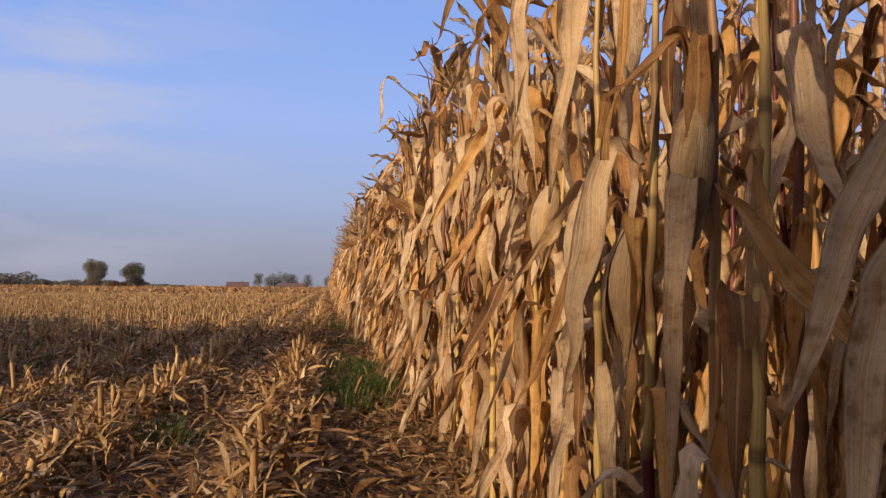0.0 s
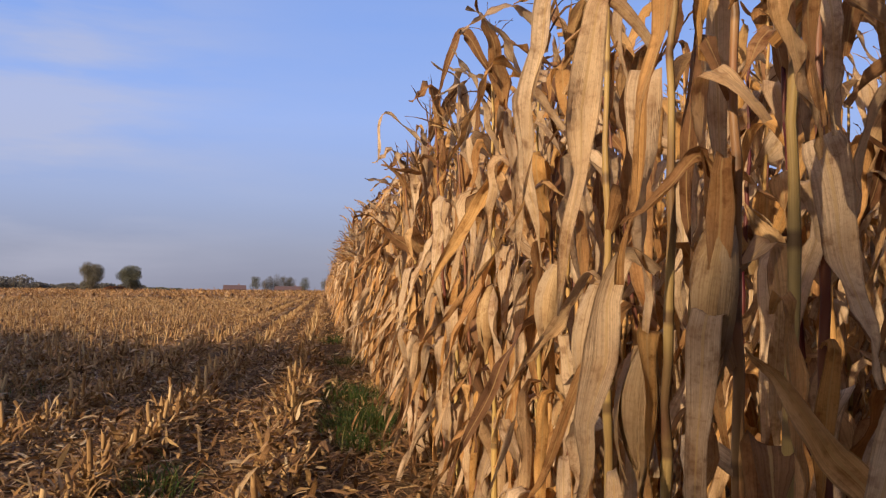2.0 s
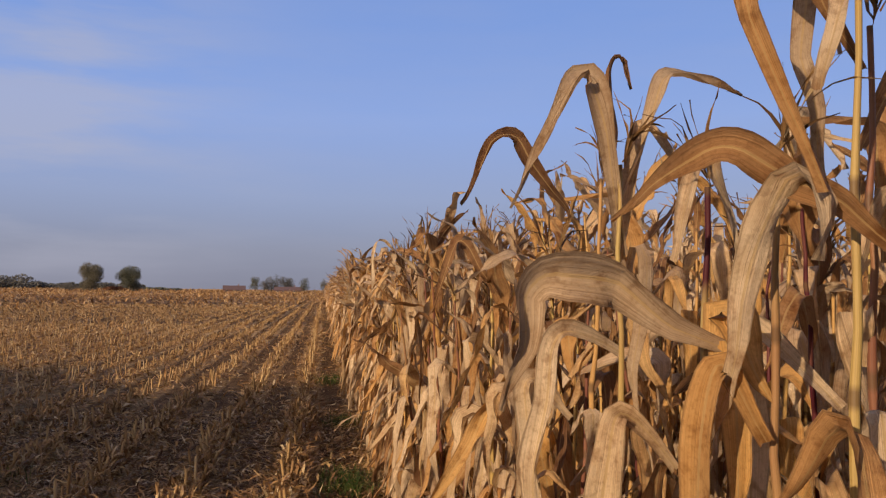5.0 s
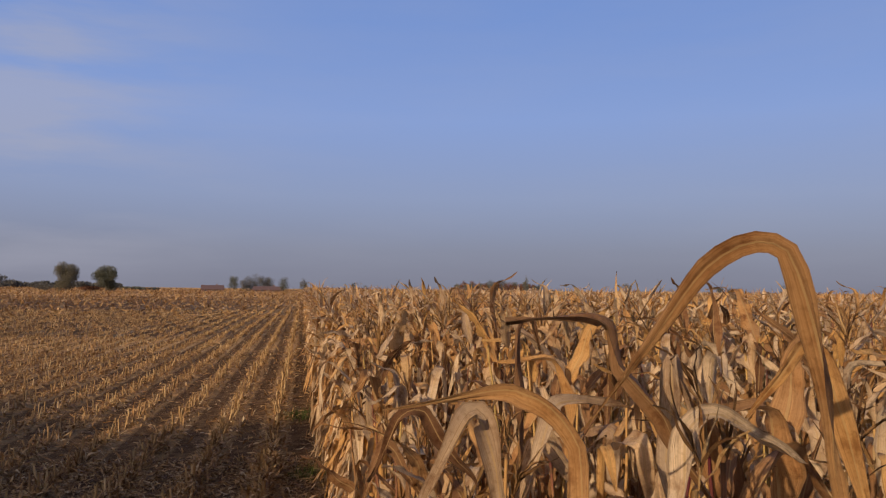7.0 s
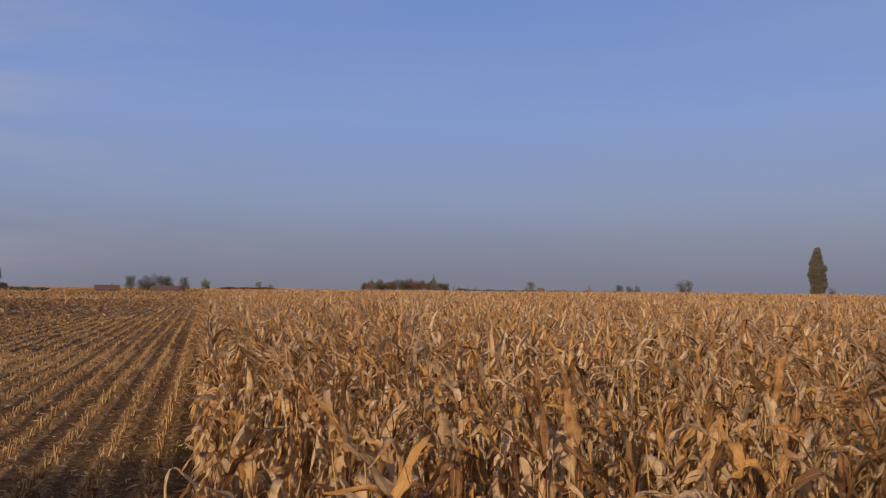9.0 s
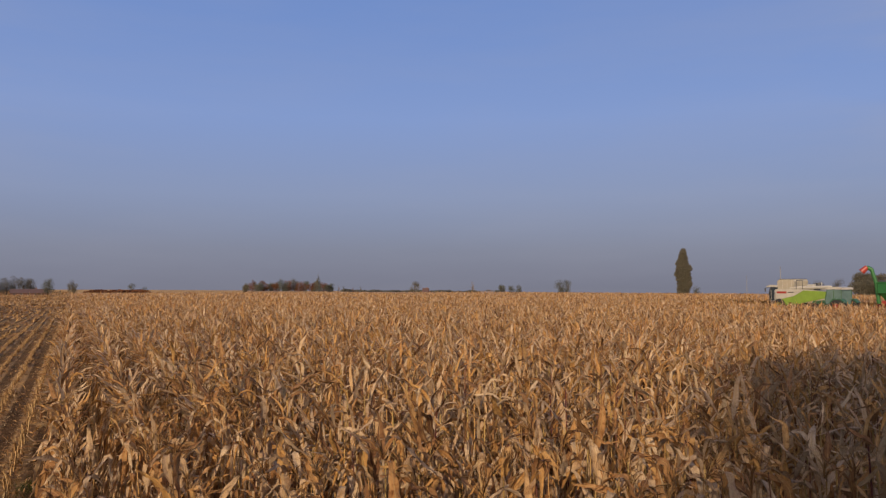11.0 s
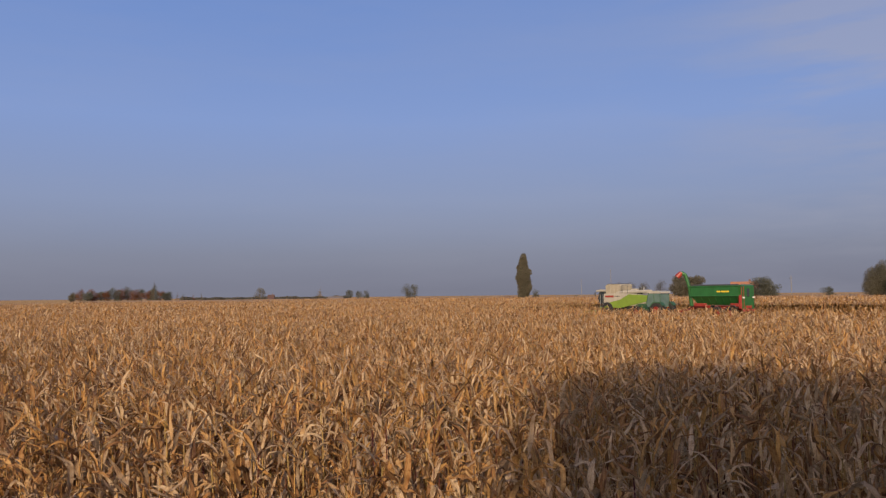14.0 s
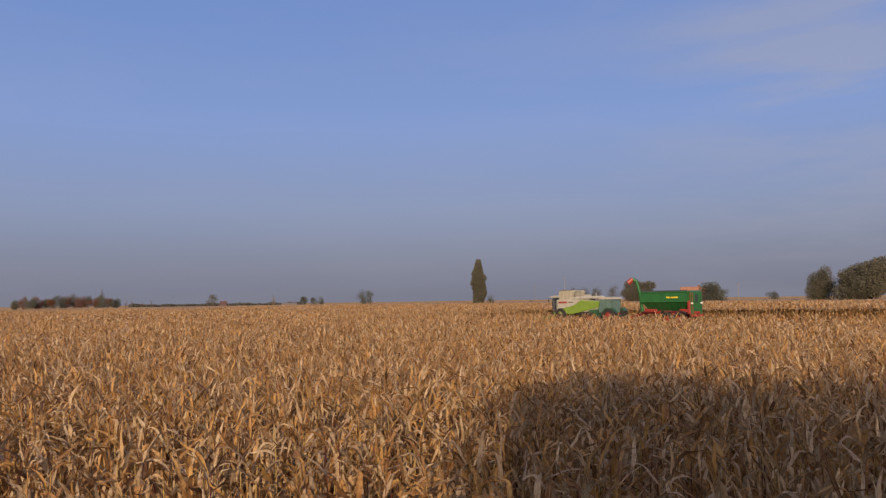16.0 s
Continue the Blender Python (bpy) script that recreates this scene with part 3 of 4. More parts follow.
def wheel(parent, at, r, w, rim_mat, rim=0.55):
    """A tyre with lugs and a dished rim, axle along x."""
    x, y, z = at
    bm = B()
    ring = []
    for k, (dx, rr) in enumerate(((-0.5, rim), (-0.5, 0.9), (-0.38, 1.0), (0.38, 1.0), (0.5, 0.9), (0.5, rim))):
        ring.append([bm.verts.new((x + dx * w, y + math.cos(a) * r * rr, z + math.sin(a) * r * rr)) for a in np.linspace(0, 2 * math.pi, 28, endpoint=False)])
    for p, q in zip(ring, ring[1:]):
        for i in range(28):
            j = (i + 1) % 28
            bm.faces.new((p[i], p[j], q[j], q[i]))
    for k in range(18):
        a = 2 * math.pi * k / 18
        for s in (-1, 1):
            aa = a + (0.09 if s > 0 else -0.09)
            m = Matrix.Translation((x + s * w * 0.22, y + math.cos(aa) * r, z + math.sin(aa) * r)) @ Euler((aa - math.pi / 2, 0, 0)).to_matrix().to_4x4() @ Euler((0, 0, s * 0.5)).to_matrix().to_4x4() @ Matrix.Diagonal((w * 0.42, 0.07, 0.07, 1))
            bmesh.ops.create_cube(bm, size=1, matrix=m)
    hub = part("wheel", bm, RUBBER, parent, "black lugged rubber tyre")
    bm = B()
    pipe(bm, (x - w * 0.3, y, z), (x + w * 0.3, y, z), r * rim * 1.02, sides=24)
    pipe(bm, (x - w * 0.42, y, z), (x + w * 0.42, y, z), r * 0.2, sides=12)
    part("rim", bm, rim_mat, hub, "painted steel rim")


def combine_harvester(m):
    """Front towards +y."""
    c = thing("combine_harvester", m, "lime green and white combine harvester working in dry maize", "combine harvester")
    part("chassis", box(box(B(), (2.4, 6.4, 0.5), (0, -0.8, 1.35)), (2.9, 1.0, 0.6), (0, 2.4, 1.15)), DARK, c)
    for s in (-1, 1):
        part("side_panel", slab(B(), [(3.1, 1.75), (3.1, 3.2), (0.9, 3.28), (-1.2, 3.1), (0.3, 2.35), (1.6, 2.1)], s * 1.50, s * 1.58), WHITE, c, "dusty white upper side panel")
        part("side_panel", slab(B(), [(3.1, 1.25), (3.1, 1.73), (1.6, 2.08), (0.3, 2.33), (-1.2, 3.08), (-4.4, 2.95), (-4.5, 2.2), (-2.4, 1.75), (0.4, 1.2)], s * 1.50, s * 1.59), LIME, c, "lime green lower side panel")
        part("logo_bar", box(B(), (0.02, 1.5, 0.26), (s * 1.60, 2.1, 2.82), edge=0), RED, c, "plain red lettering bar")
        part("logo_bar", box(B(), (0.02, 0.9, 0.10), (s * 1.60, 0.7, 2.84), edge=0), DARK, c, "thin grey lettering bar")
        part("ladder_rail", pipe(pipe(B(), (s * 1.62, 3.2, 1.3), (s * 1.62, 3.2, 3.1), 0.025), (s * 1.62, 3.7, 1.3), (s * 1.62, 3.7, 3.1), 0.025), STEEL, c)
        wheel(c, (s * 1.35, 2.5, 1.0), 1.0, 0.75, DARK)
        wheel(c, (s * 1.25, -2.6, 0.72), 0.72, 0.5, DARK)
        part("mirror", box(pipe(B(), (s * 1.2, 4.4, 3.5), (s * 1.75, 4.5, 3.4), 0.025), (0.08, 0.2, 0.5), (s * 1.78, 4.5, 3.15)), DARK, c)
    part("body", slab(B(), [(3.0, 1.5), (3.0, 3.22), (-1.2, 3.22), (-4.4, 2.9), (-4.6, 1.9), (-2.0, 1.5)], -1.49, 1.49), WHITE, c, "dusty white threshing body")
    part("straw_hood", slab(B(), [(-4.4, 1.5), (-4.4, 3.0), (-5.1, 2.6), (-5.3, 1.2), (-4.7, 1.0)], -1.2, 1.2), DARK, c, "dark straw outlet at the rear")
    cab = part("cab", slab(B(), [(3.1, 1.7), (3.15, 3.5), (4.45, 3.55), (4.7, 2.5), (4.35, 1.75)], -0.95, 0.95), GLASS, c, "cab with large dark windows")
    part("roof", slab(B(), [(3.0, 3.52), (3.0, 3.72), (4.2, 3.82), (4.95, 3.66), (4.9, 3.52)], -1.1, 1.1), WHITE, cab, "white cab roof")
    for s in (-1, 1):
        part("pillar", box(B(), (0.1, 0.1, 1.8), (s * 0.96, 3.15, 2.6)), DARK, cab)
        part("pillar", box(B(), (0.07, 0.08, 1.7), (s * 0.96, 4.45, 2.6), 8), DARK, cab)
    tank = part("grain_tank", slab(B(), [(2.9, 3.2), (2.95, 4.3), (2.6, 4.5), (0.6, 4.5), (0.4, 4.3), (0.5, 3.2)], -1.35, 1.35), BEIGE, c, "dusty beige grain tank with raised flaps")
    for y in (0.7, 1.4, 2.1):
        part("rib", box(B(), (0.04, 0.06, 1.1), (-1.37, y, 3.85), edge=0.01), WHITE, tank)
    for y in (0.65, 2.55):
        part("tank_rim", box(B(), (2.74, 0.08, 0.1), (0, y, 4.53)), DARK, tank)
    part("engine_deck", box(box(B(), (2.5, 2.2, 0.45), (0, -1.2, 3.4)), (1.6, 1.0, 0.3), (0.2, -1.4, 3.7)), WHITE, c, "white engine cover")
    part("railing", pipe(pipe(pipe(B(), (-1.4, 0.0, 3.25), (-1.4, 0.0, 4.35), 0.03), (-1.4, 0.0, 4.35), (-1.4, -0.9, 4.35), 0.03), (-1.4, -0.9, 4.35), (-1.4, -0.9, 3.25), 0.03), DARK, c)
    part("air_intake", pipe(box(B(), (0.5, 0.6, 0.5), (-0.9, -2.6, 3.35)), (-0.3, -2.4, 3.5), (-0.3, -2.4, 4.0), 0.28), DARK, c, "round dark air intake")
    part("exhaust", pipe(B(), (0.9, -1.9, 3.4), (0.9, -1.9, 4.1), 0.09), STEEL, c)
    part("unloading_auger", pipe(pipe(B(), (-1.2, 1.0, 3.35), (-1.25, -4.6, 3.5), 0.2), (-1.25, -4.6, 3.5), (-1.25, -5.0, 3.2), 0.23), WHITE, c, "folded white unloading pipe")
    head = part("maize_header", box(box(B(), (6.0, 0.5, 0.6), (0, 5.2, 0.55)), (0.9, 1.4, 0.5), (0, 4.2, 0.9), 18), LIME, c, "lime green maize header")
    for k in range(9):
        x = -3.0 + 0.75 * k
        bm = B()
        bmesh.ops.create_cone(bm, cap_ends=True, segments=8, radius1=0.24, radius2=0.03, depth=1.4, matrix=Matrix.Translation((x, 6.1, 0.42)) @ Euler((radians(-105), 0, 0)).to_matrix().to_4x4())
        part("snout", bm, LIME, head)
    return c


def tractor(m):
    t = thing("tractor", m, "dark green tractor with red rims and white cab roof", "tractor")
    part("hood", slab(B(), [(0.6, 1.0), (0.6, 1.8), (2.3, 1.68), (2.65, 1.45), (2.7, 0.95)], -0.45, 0.45), TRACTOR, t, "dark green engine hood")
    part("grille", box(B(), (0.7, 0.06, 0.5), (0, 2.71, 1.2)), DARK, t)
    part("chassis", box(box(B(), (0.7, 4.2, 0.5), (0, 0.4, 0.95)), (0.9, 0.6, 0.5), (0, 3.05, 0.75)), DARK, t)
    cab = part("cab", slab(B(), [(-1.25, 1.35), (-1.2, 2.9), (0.45, 2.92), (0.75, 1.9), (0.6, 1.35)], -0.82, 0.82), CAB_GLASS, t, "glazed tractor cab")
    part("roof", slab(B(), [(-1.4, 2.92), (-1.35, 3.12), (-0.6, 3.22), (0.5, 3.15), (0.6, 2.95)], -0.9, 0.9), WHITE, cab, "white cab roof")
    for x in (-0.84, 0.84):
        for y, lean in ((-1.22, 0), (-0.35, 0), (0.6, 14)):
            part("pillar", box(B(), (0.07, 0.07, 1.6), (x, y, 2.15), lean), TRACTOR, cab)
    for s in (-1, 1):
        part("fender", slab(B(), [(-1.9, 1.55), (-1.5, 1.95), (-0.5, 1.95), (-0.1, 1.5), (-0.2, 1.45), (-0.6, 1.83), (-1.4, 1.83), (-1.8, 1.5)], s * 0.75, s * 1.3), TRACTOR, t)
        wheel(t, (s * 1.0, -0.95, 0.95), 0.95, 0.6, RED)
        wheel(t, (s * 0.95, 1.95, 0.7), 0.7, 0.5, RED)
    part("exhaust", pipe(B(), (0.55, 0.75, 1.8), (0.55, 0.75, 3.1), 0.06), DARK, t)
    for x in (-0.4, 0.4):
        part("lift_arm", box(B(), (0.1, 1.0, 0.1), (x, -1.9, 0.8), 12), DARK, t)
    return t


def chaser_bin(m):
    """Grain cart: front towards +y, body 6.3 m long."""
    t = thing("grain_trailer", m, "deep green grain trailer with raised auger and red chassis", "trailer")
    body = part("body", slab(B(), [(3.1, 2.75), (3.1, 3.85), (-3.0, 3.85), (-3.0, 2.75)], -1.38, 1.38), GREEN, t, "deep green grain hopper")
    bm = B()
    q = [bm.verts.new(p) for p in ((-1.37, 3.05, 2.75), (1.37, 3.05, 2.75), (1.37, -2.95, 2.75), (-1.37, -2.95, 2.75), (-0.5, 2.6, 1.75), (0.5, 2.6, 1.75), (0.5, -2.6, 1.75), (-0.5, -2.6, 1.75))]
    for ids in ((0, 1, 5, 4), (1, 2, 6, 5), (2, 3, 7, 6), (3, 0, 4, 7), (4, 5, 6, 7)):
        bm.faces.new([q[i] for i in ids])
    part("funnel", bm, GREEN, body, "sloping lower hopper side")
    for y in np.linspace(-2.7, 2.8, 7):
        for s in (-1, 1):
            bm = B()
            a = [bm.verts.new(p) for p in ((s * 1.40, y - 0.05, 2.74), (s * 1.40, y + 0.05, 2.74), (s * 0.62, y * 0.93 + 0.05, 1.72), (s * 0.62, y * 0.93 - 0.05, 1.72),
                                           (s * 1.28, y - 0.05, 2.74), (s * 1.28, y + 0.05, 2.74))]
            bm.faces.new((a[0], a[1], a[2], a[3])), bm.faces.new((a[0], a[3], a[4])), bm.faces.new((a[1], a[5], a[2]))
            part("rib", bm, GREEN, body)
    part("top_rail", box(box(B(), (0.12, 6.3, 0.14), (-1.4, 0.05, 3.85)), (0.12, 6.3, 0.14), (1.4, 0.05, 3.85)), GREEN, body)
    part("belt_rail", box(box(B(), (0.1, 6.2, 0.12), (-1.41, 0.05, 2.75)), (0.1, 6.2, 0.12), (1.41, 0.05, 2.75)), GREEN, body)
    part("load_cover", pipe(B(), (-1.2, 3.0, 3.97), (-1.2, -2.9, 3.97), 0.1), DARK, body, "rolled dark load cover")
    for k, (y, w) in enumerate(((-0.55, 0.45), (-1.35, 0.95))):
        part("lettering_bar", box(B(), (0.02, w, 0.17), (-1.395, y, 3.25), edge=0), YELLOW, body, "plain yellow lettering bar")
    part("end_panel", slab(B(), [(-3.01, 1.5), (-3.01, 4.0), (-3.3, 3.85), (-3.3, 1.3)], -1.2, 1.2), GREEN, body, "green rear wall")
    part("sight_window", box(B(), (0.5, 0.03, 0.9), (0, -3.31, 3.1)), GLASS, body)
    part("ladder", box(box(B(), (0.06, 0.06, 2.6), (-1.32, -3.3, 2.5)), (0.06, 0.06, 2.6), (-0.9, -3.33, 2.5)), RED, body, "rust red ladder rails")
    part("chassis", box(box(B(), (1.1, 7.2, 0.3), (0, 0.2, 1.5)), (2.4, 2.2, 0.25), (0, -1.0, 1.35)), RED, t, "red steel chassis")
    part("drawbar", box(B(), (0.25, 2.8, 0.25), (0, 4.6, 1.1), -12), RED, t)
    for y, w in ((1.9, 1.6), (-2.4, 1.0)):
        part("side_frame", box(B(), (0.15, w, 0.35), (-1.25, y, 1.75)), RED, t, "red lower frame")
    part("bumper", box(B(), (2.5, 0.15, 0.3), (0, -3.35, 1.15)), RED, t)
    part("corner_frame", box(B(), (0.22, 0.3, 1.5), (-1.3, -3.12, 2.1)), RED, t, "rust red corner frame")
    for x in (-1.0, 1.0):
        part("tail_lamp", box(B(), (0.4, 0.06, 0.18), (x, -3.36, 2.55)), LAMP, t, "pale tail lamp")
    for s in (-1, 1):
        for y in (-0.25, -1.85):
            wheel(t, (s * 1.15, y, 0.78), 0.78, 0.65, RED)
        part("mudguard", slab(B(), [(0.6, 1.5), (0.3, 1.72), (-2.4, 1.72), (-2.8, 1.4), (-2.7, 1.4), (-2.35, 1.66), (0.25, 1.66), (0.5, 1.45)], s * 0.85, s * 1.48), DARK, t)
    arm = part("auger", pipe(pipe(B(), (-0.9, 3.3, 1.6), (-1.1, 3.4, 3.7), 0.2), (-1.1, 3.4, 3.7), (-1.35, 3.75, 5.35), 0.19), GREEN, t, "green unloading auger pipe")
    part("elbow", pipe(B(), (-1.32, 3.72, 5.25), (-1.65, 4.1, 5.5), 0.22), GREEN, arm)
    part("spout", pipe(B(), (-1.6, 4.05, 5.52), (-1.95, 4.45, 5.0), 0.25, 0.33), RED, arm, "red rubber spout")
    part("brace", pipe(B(), (-1.0, 3.15, 3.0), (-1.3, 3.6, 4.7), 0.05), STEEL, arm)
    return t


def leaf_cloud(lobes, count, size, rng):
    """Small leaf clumps in the shells of several lobes (x, y, z, rx, ry, rz)."""
    lobes = np.asarray(lobes, float)
    vol = lobes[:, 3] * lobes[:, 4] * lobes[:, 5]
    pick = rng.choice(len(lobes), count, p=vol / vol.sum())
    d = rng.normal(size=(count, 3))
    d /= np.linalg.norm(d, axis=1)[:, None]
    d *= (rng.random(count) ** 0.35)[:, None] * rng.uniform(0.85, 1.12, count)[:, None]
    c = lobes[pick, :3] + d * lobes[pick, 3:]
    a = rng.normal(size=(count, 3))
    a /= np.linalg.norm(a, axis=1)[:, None]
    b = np.cross(a, rng.normal(size=(count, 3)))
    b /= np.linalg.norm(b, axis=1)[:, None]
    s = size * rng.uniform(0.5, 1.3, count)[:, None]
    q = np.stack([c - a * s, c - b * s * 0.55 + np.cross(a, b) * s * 0.2, c + a * s, c + b * s * 0.55 + np.cross(a, b) * s * 0.2], 1)
    return q.reshape(-1, 3), np.arange(count * 4).reshape(-1, 4)


def tree(name, at, height, width, mat, label, seed, count=900, leaf=None, kind="round", stem=0.07, group=""):
    g = np.random.default_rng(seed)
    t = thing(name, Matrix.Translation(at), label, "bush" if "bush" in name else "tree", group)
    r = width / 2
    lobes = []
    if kind == "poplar":
        for k in range(9):
            f = k / 8
            rr = r * min(1.0, 0.72 + f) * (1 - 0.55 * max(0.0, f - 0.62) / 0.38)
            lobes.append((g.normal(0, r * 0.12), g.normal(0, r * 0.12), height * (0.08 + 0.84 * f), rr, rr, height * 0.11))
    elif kind == "column":
        for k in range(10):
            lobes.append((g.normal(0, r * 0.05), g.normal(0, r * 0.05), height * (0.05 + 0.9 * k / 9), r * 0.93, r * 0.93, height * 0.085))
    elif kind == "conifer":
        for k in range(7):
            f = k / 6
            lobes.append((g.normal(0, r * 0.08), g.normal(0, r * 0.08), height * (0.12 + 0.78 * f), r * (1.05 - 0.95 * f), r * (1.05 - 0.95 * f), height * 0.09))
    else:
        low = stem * height
        for k in range(16):
            a = g.uniform(0, 6.28)
            h = g.uniform(0.12, 0.92)
            q = math.sqrt(max(0.05, 1 - (2 * h - 1) ** 2)) * r * g.uniform(0.35, 0.72)
            s = g.uniform(0.28, 0.46)
            lobes.append((math.cos(a) * q, math.sin(a) * q, low + h * (height - low) * 0.9, r * s, r * s, (height - low) * s * 0.55))
        lobes.append((0, 0, low + (height - low) * 0.45, r * 0.6, r * 0.6, (height - low) * 0.4))
    bm = B()
    base = height * 0.028 + 0.04
    pipe(bm, (0, 0, -0.2), (g.normal(0, 0.05) * height, 0, height * 0.62), base, base * 0.4, 7)
    for x, y, z, *_ in lobes[:7]:
        z0 = z * g.uniform(0.35, 0.6)
        pipe(bm, (0, 0, z0), (x * 0.8, y * 0.8, z), base * 0.4, base * 0.12, 5)
    part("trunk", bm, BARK, t)
    v, f = leaf_cloud(lobes, int(count * (2.4 if leaf else 9.0)), leaf or width * 0.014, g)
    part("crown", mesh_from("crown", v, f, mat, smooth=False), mat, t)
    return t


def house(name, at, turn, length, depth, wall_h, roof_h, wall_mat, roof_mat, label, windows=3):
    h = thing(name, pose(*at, 0, 0, turn), label, "building")
    w = part("wall", slab(B(), [(-depth / 2, 0), (-depth / 2, wall_h), (0, wall_h + roof_h * 0.95), (depth / 2, wall_h), (depth / 2, 0)], -length / 2, length / 2), wall_mat, h)
    for s in (-1, 1):
        o = depth / 2 + 0.4
        zo = wall_h - 0.4 * roof_h / (depth / 2)
        part("roof", slab(B(), [(0, wall_h + roof_h), (s * o, zo), (s * o, zo + 0.18), (0, wall_h + roof_h + 0.2)], -length / 2 - 0.4, length / 2 + 0.4), roof_mat, h)
    for k in range(windows):
        x = -length / 2 + (k + 0.5) * length / windows
        win = part("window", box(B(), (1.1, 0.1, wall_h * 0.5), (x, -depth / 2 - 0.02, wall_h * 0.55), edge=0.01), PLASTER, h, "pale window frame")
        part("pane", box(B(), (0.9, 0.06, wall_h * 0.42), (x, -depth / 2 - 0.07, wall_h * 0.55), edge=0.01), GLASS, win)
    part("door", box(B(), (1.1, 0.1, wall_h * 0.9), (length * 0.5 - length / windows, -depth / 2 - 0.02, wall_h * 0.45), edge=0.01), DARK, h)
    part("chimney", box(B(), (0.6, 0.6, 1.3), (length * 0.2, 0.3, wall_h + roof_h + 0.3)), BRICK, h)
    return h


def at_bearing(deg, dist):
    """A place on the land, by its bearing east of the rows' direction."""
    x, y = dist * math.sin(radians(deg)), dist * math.cos(radians(deg))
    return (x, y, float(fall(x)))


# ---- the harvest ----
combine_harvester(pose(77.0, 60.1, 0) @ Matrix.Scale(0.91, 4))
tractor(pose(73.2, 53.2, 0))
chaser_bin(pose(73.4, 44.9, 0) @ Matrix.Scale(0.94, 4))

# ---- distance: trees ----
PX = 1 / 1331


def far_tree(name, deg, dist, tall, broad, mat, label, seed, **more):
    """tall and broad as seen, in thousandths of the distance."""
    return tree(name, at_bearing(deg, dist), tall * dist * PX, broad * dist * PX, mat, label, seed, **more)


far_tree("tree", -16.1, 330, 46, 46, TREE_OLIVE, "broad olive-green tree on the horizon", 1, count=2600)
far_tree("tree", -13.65, 330, 44, 46, TREE_DARK, "broad dark green tree with low branches", 2, count=2600)
far_tree("bush", -14.6, 340, 9, 40, TREE_RUST, "low reddish bush between two trees", 3, count=400)
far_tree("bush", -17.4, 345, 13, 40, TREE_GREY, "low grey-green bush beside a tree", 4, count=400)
far_tree("tree", -5.05, 420, 26, 24, TREE_DARK, "dark tree beside a farm", 5)
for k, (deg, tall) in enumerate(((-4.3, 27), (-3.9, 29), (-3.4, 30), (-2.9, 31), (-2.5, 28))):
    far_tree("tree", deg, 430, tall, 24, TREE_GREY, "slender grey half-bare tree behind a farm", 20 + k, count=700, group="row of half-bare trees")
far_tree("tree", -1.5, 410, 26, 22, TREE_DARK, "round dark green tree by the farm", 6)
far_tree("bush", -0.75, 400, 11, 6, TREE_DARK, "small dark pointed shrub", 7, count=300, kind="conifer")
far_tree("tree", 0.0, 400, 24, 20, TREE_OLIVE, "olive tree at the end of the rows", 8)
far_tree("bush", 3.7, 500, 18, 16, TREE_DARK, "small dark tree on the horizon", 9, count=400)
far_tree("bush", 4.6, 500, 13, 12, TREE_DARK, "small dark bush on the horizon", 10, count=300)
g = np.random.default_rng(31)
for k in range(15):
    deg = 11.6 + 0.43 * k
    mat = (TREE_OLIVE, TREE_RUST, TREE_DARK, TREE_RUST)[k % 4]
    far_tree("tree", deg, 600 + 15 * g.uniform(-1, 1), g.uniform(17, 25), g.uniform(18, 26), mat,
             "autumn tree in a small wood" if mat is TREE_RUST else "dark green tree in a small wood", 40 + k, count=900, group="small wood")
far_tree("conifer", 16.75, 580, 37, 21, TREE_DARK, "dark conifer rising over a small wood", 11, kind="conifer")
for k, deg in enumerate((18.3, 18.7, 19.4, 20.0)):
    far_tree("tree", deg, 620, (15, 13, 12, 14)[k], 7, (TREE_RUST, TREE_DARK)[k % 2], "thin tree beside the small wood", 60 + k, count=250, group="small wood")
far_tree("tree", 24.1, 620, 22, 24, TREE_OLIVE, "round tree beside a farmhouse", 12, count=500)
far_tree("tree", 28.45, 600, 23, 10, TREE_GOLD, "slim golden autumn tree", 13, count=350, kind="poplar")
for k, (deg, tall, broad) in enumerate(((30.75, 21, 20), (31.4, 18, 15), (31.95, 18, 16))):
    far_tree("bush", deg, 520, tall, broad, TREE_DARK, "rounded dark bush in the field", 70 + k, count=800, group="three bushes")
far_tree("tree", 35.1, 470, 31, 24, TREE_DARK, "dark twin-crowned tree in the field", 14, count=700)
far_tree("tree", 35.65, 470, 28, 20, TREE_DARK, "dark twin-crowned tree in the field", 15, count=600)
far_tree("poplar_tree", 43.95, 330, 82, 26, TREE_OLIVE, "tall narrow olive-green poplar", 16, count=9500, kind="poplar", leaf=0.3)
far_tree("bush", 44.85, 335, 22, 20, TREE_DARK, "rounded bush at the foot of a poplar", 17, count=500)
far_tree("bush", 42.6, 480, 6, 18, TREE_RUST, "low brown bush near the poplar", 18, count=250)
far_tree("bush", 47.9, 420, 8, 12, TREE_DARK, "small dark bush on the horizon", 19, count=250)
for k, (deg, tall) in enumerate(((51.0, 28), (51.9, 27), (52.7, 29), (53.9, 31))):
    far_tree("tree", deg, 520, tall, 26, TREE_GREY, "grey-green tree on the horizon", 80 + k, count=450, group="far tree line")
far_tree("tree", 55.95, 300, 46, 72, TREE_OLIVE, "broad brownish tree behind the harvest", 24, count=2500)
far_tree("bush", 58.0, 310, 17, 22, TREE_OLIVE, "rounded bush beside a house", 25, count=500)
far_tree("bush", 61.05, 290, 38, 60, TREE_DARK, "dense dark green bush beside a house", 26, count=1100)
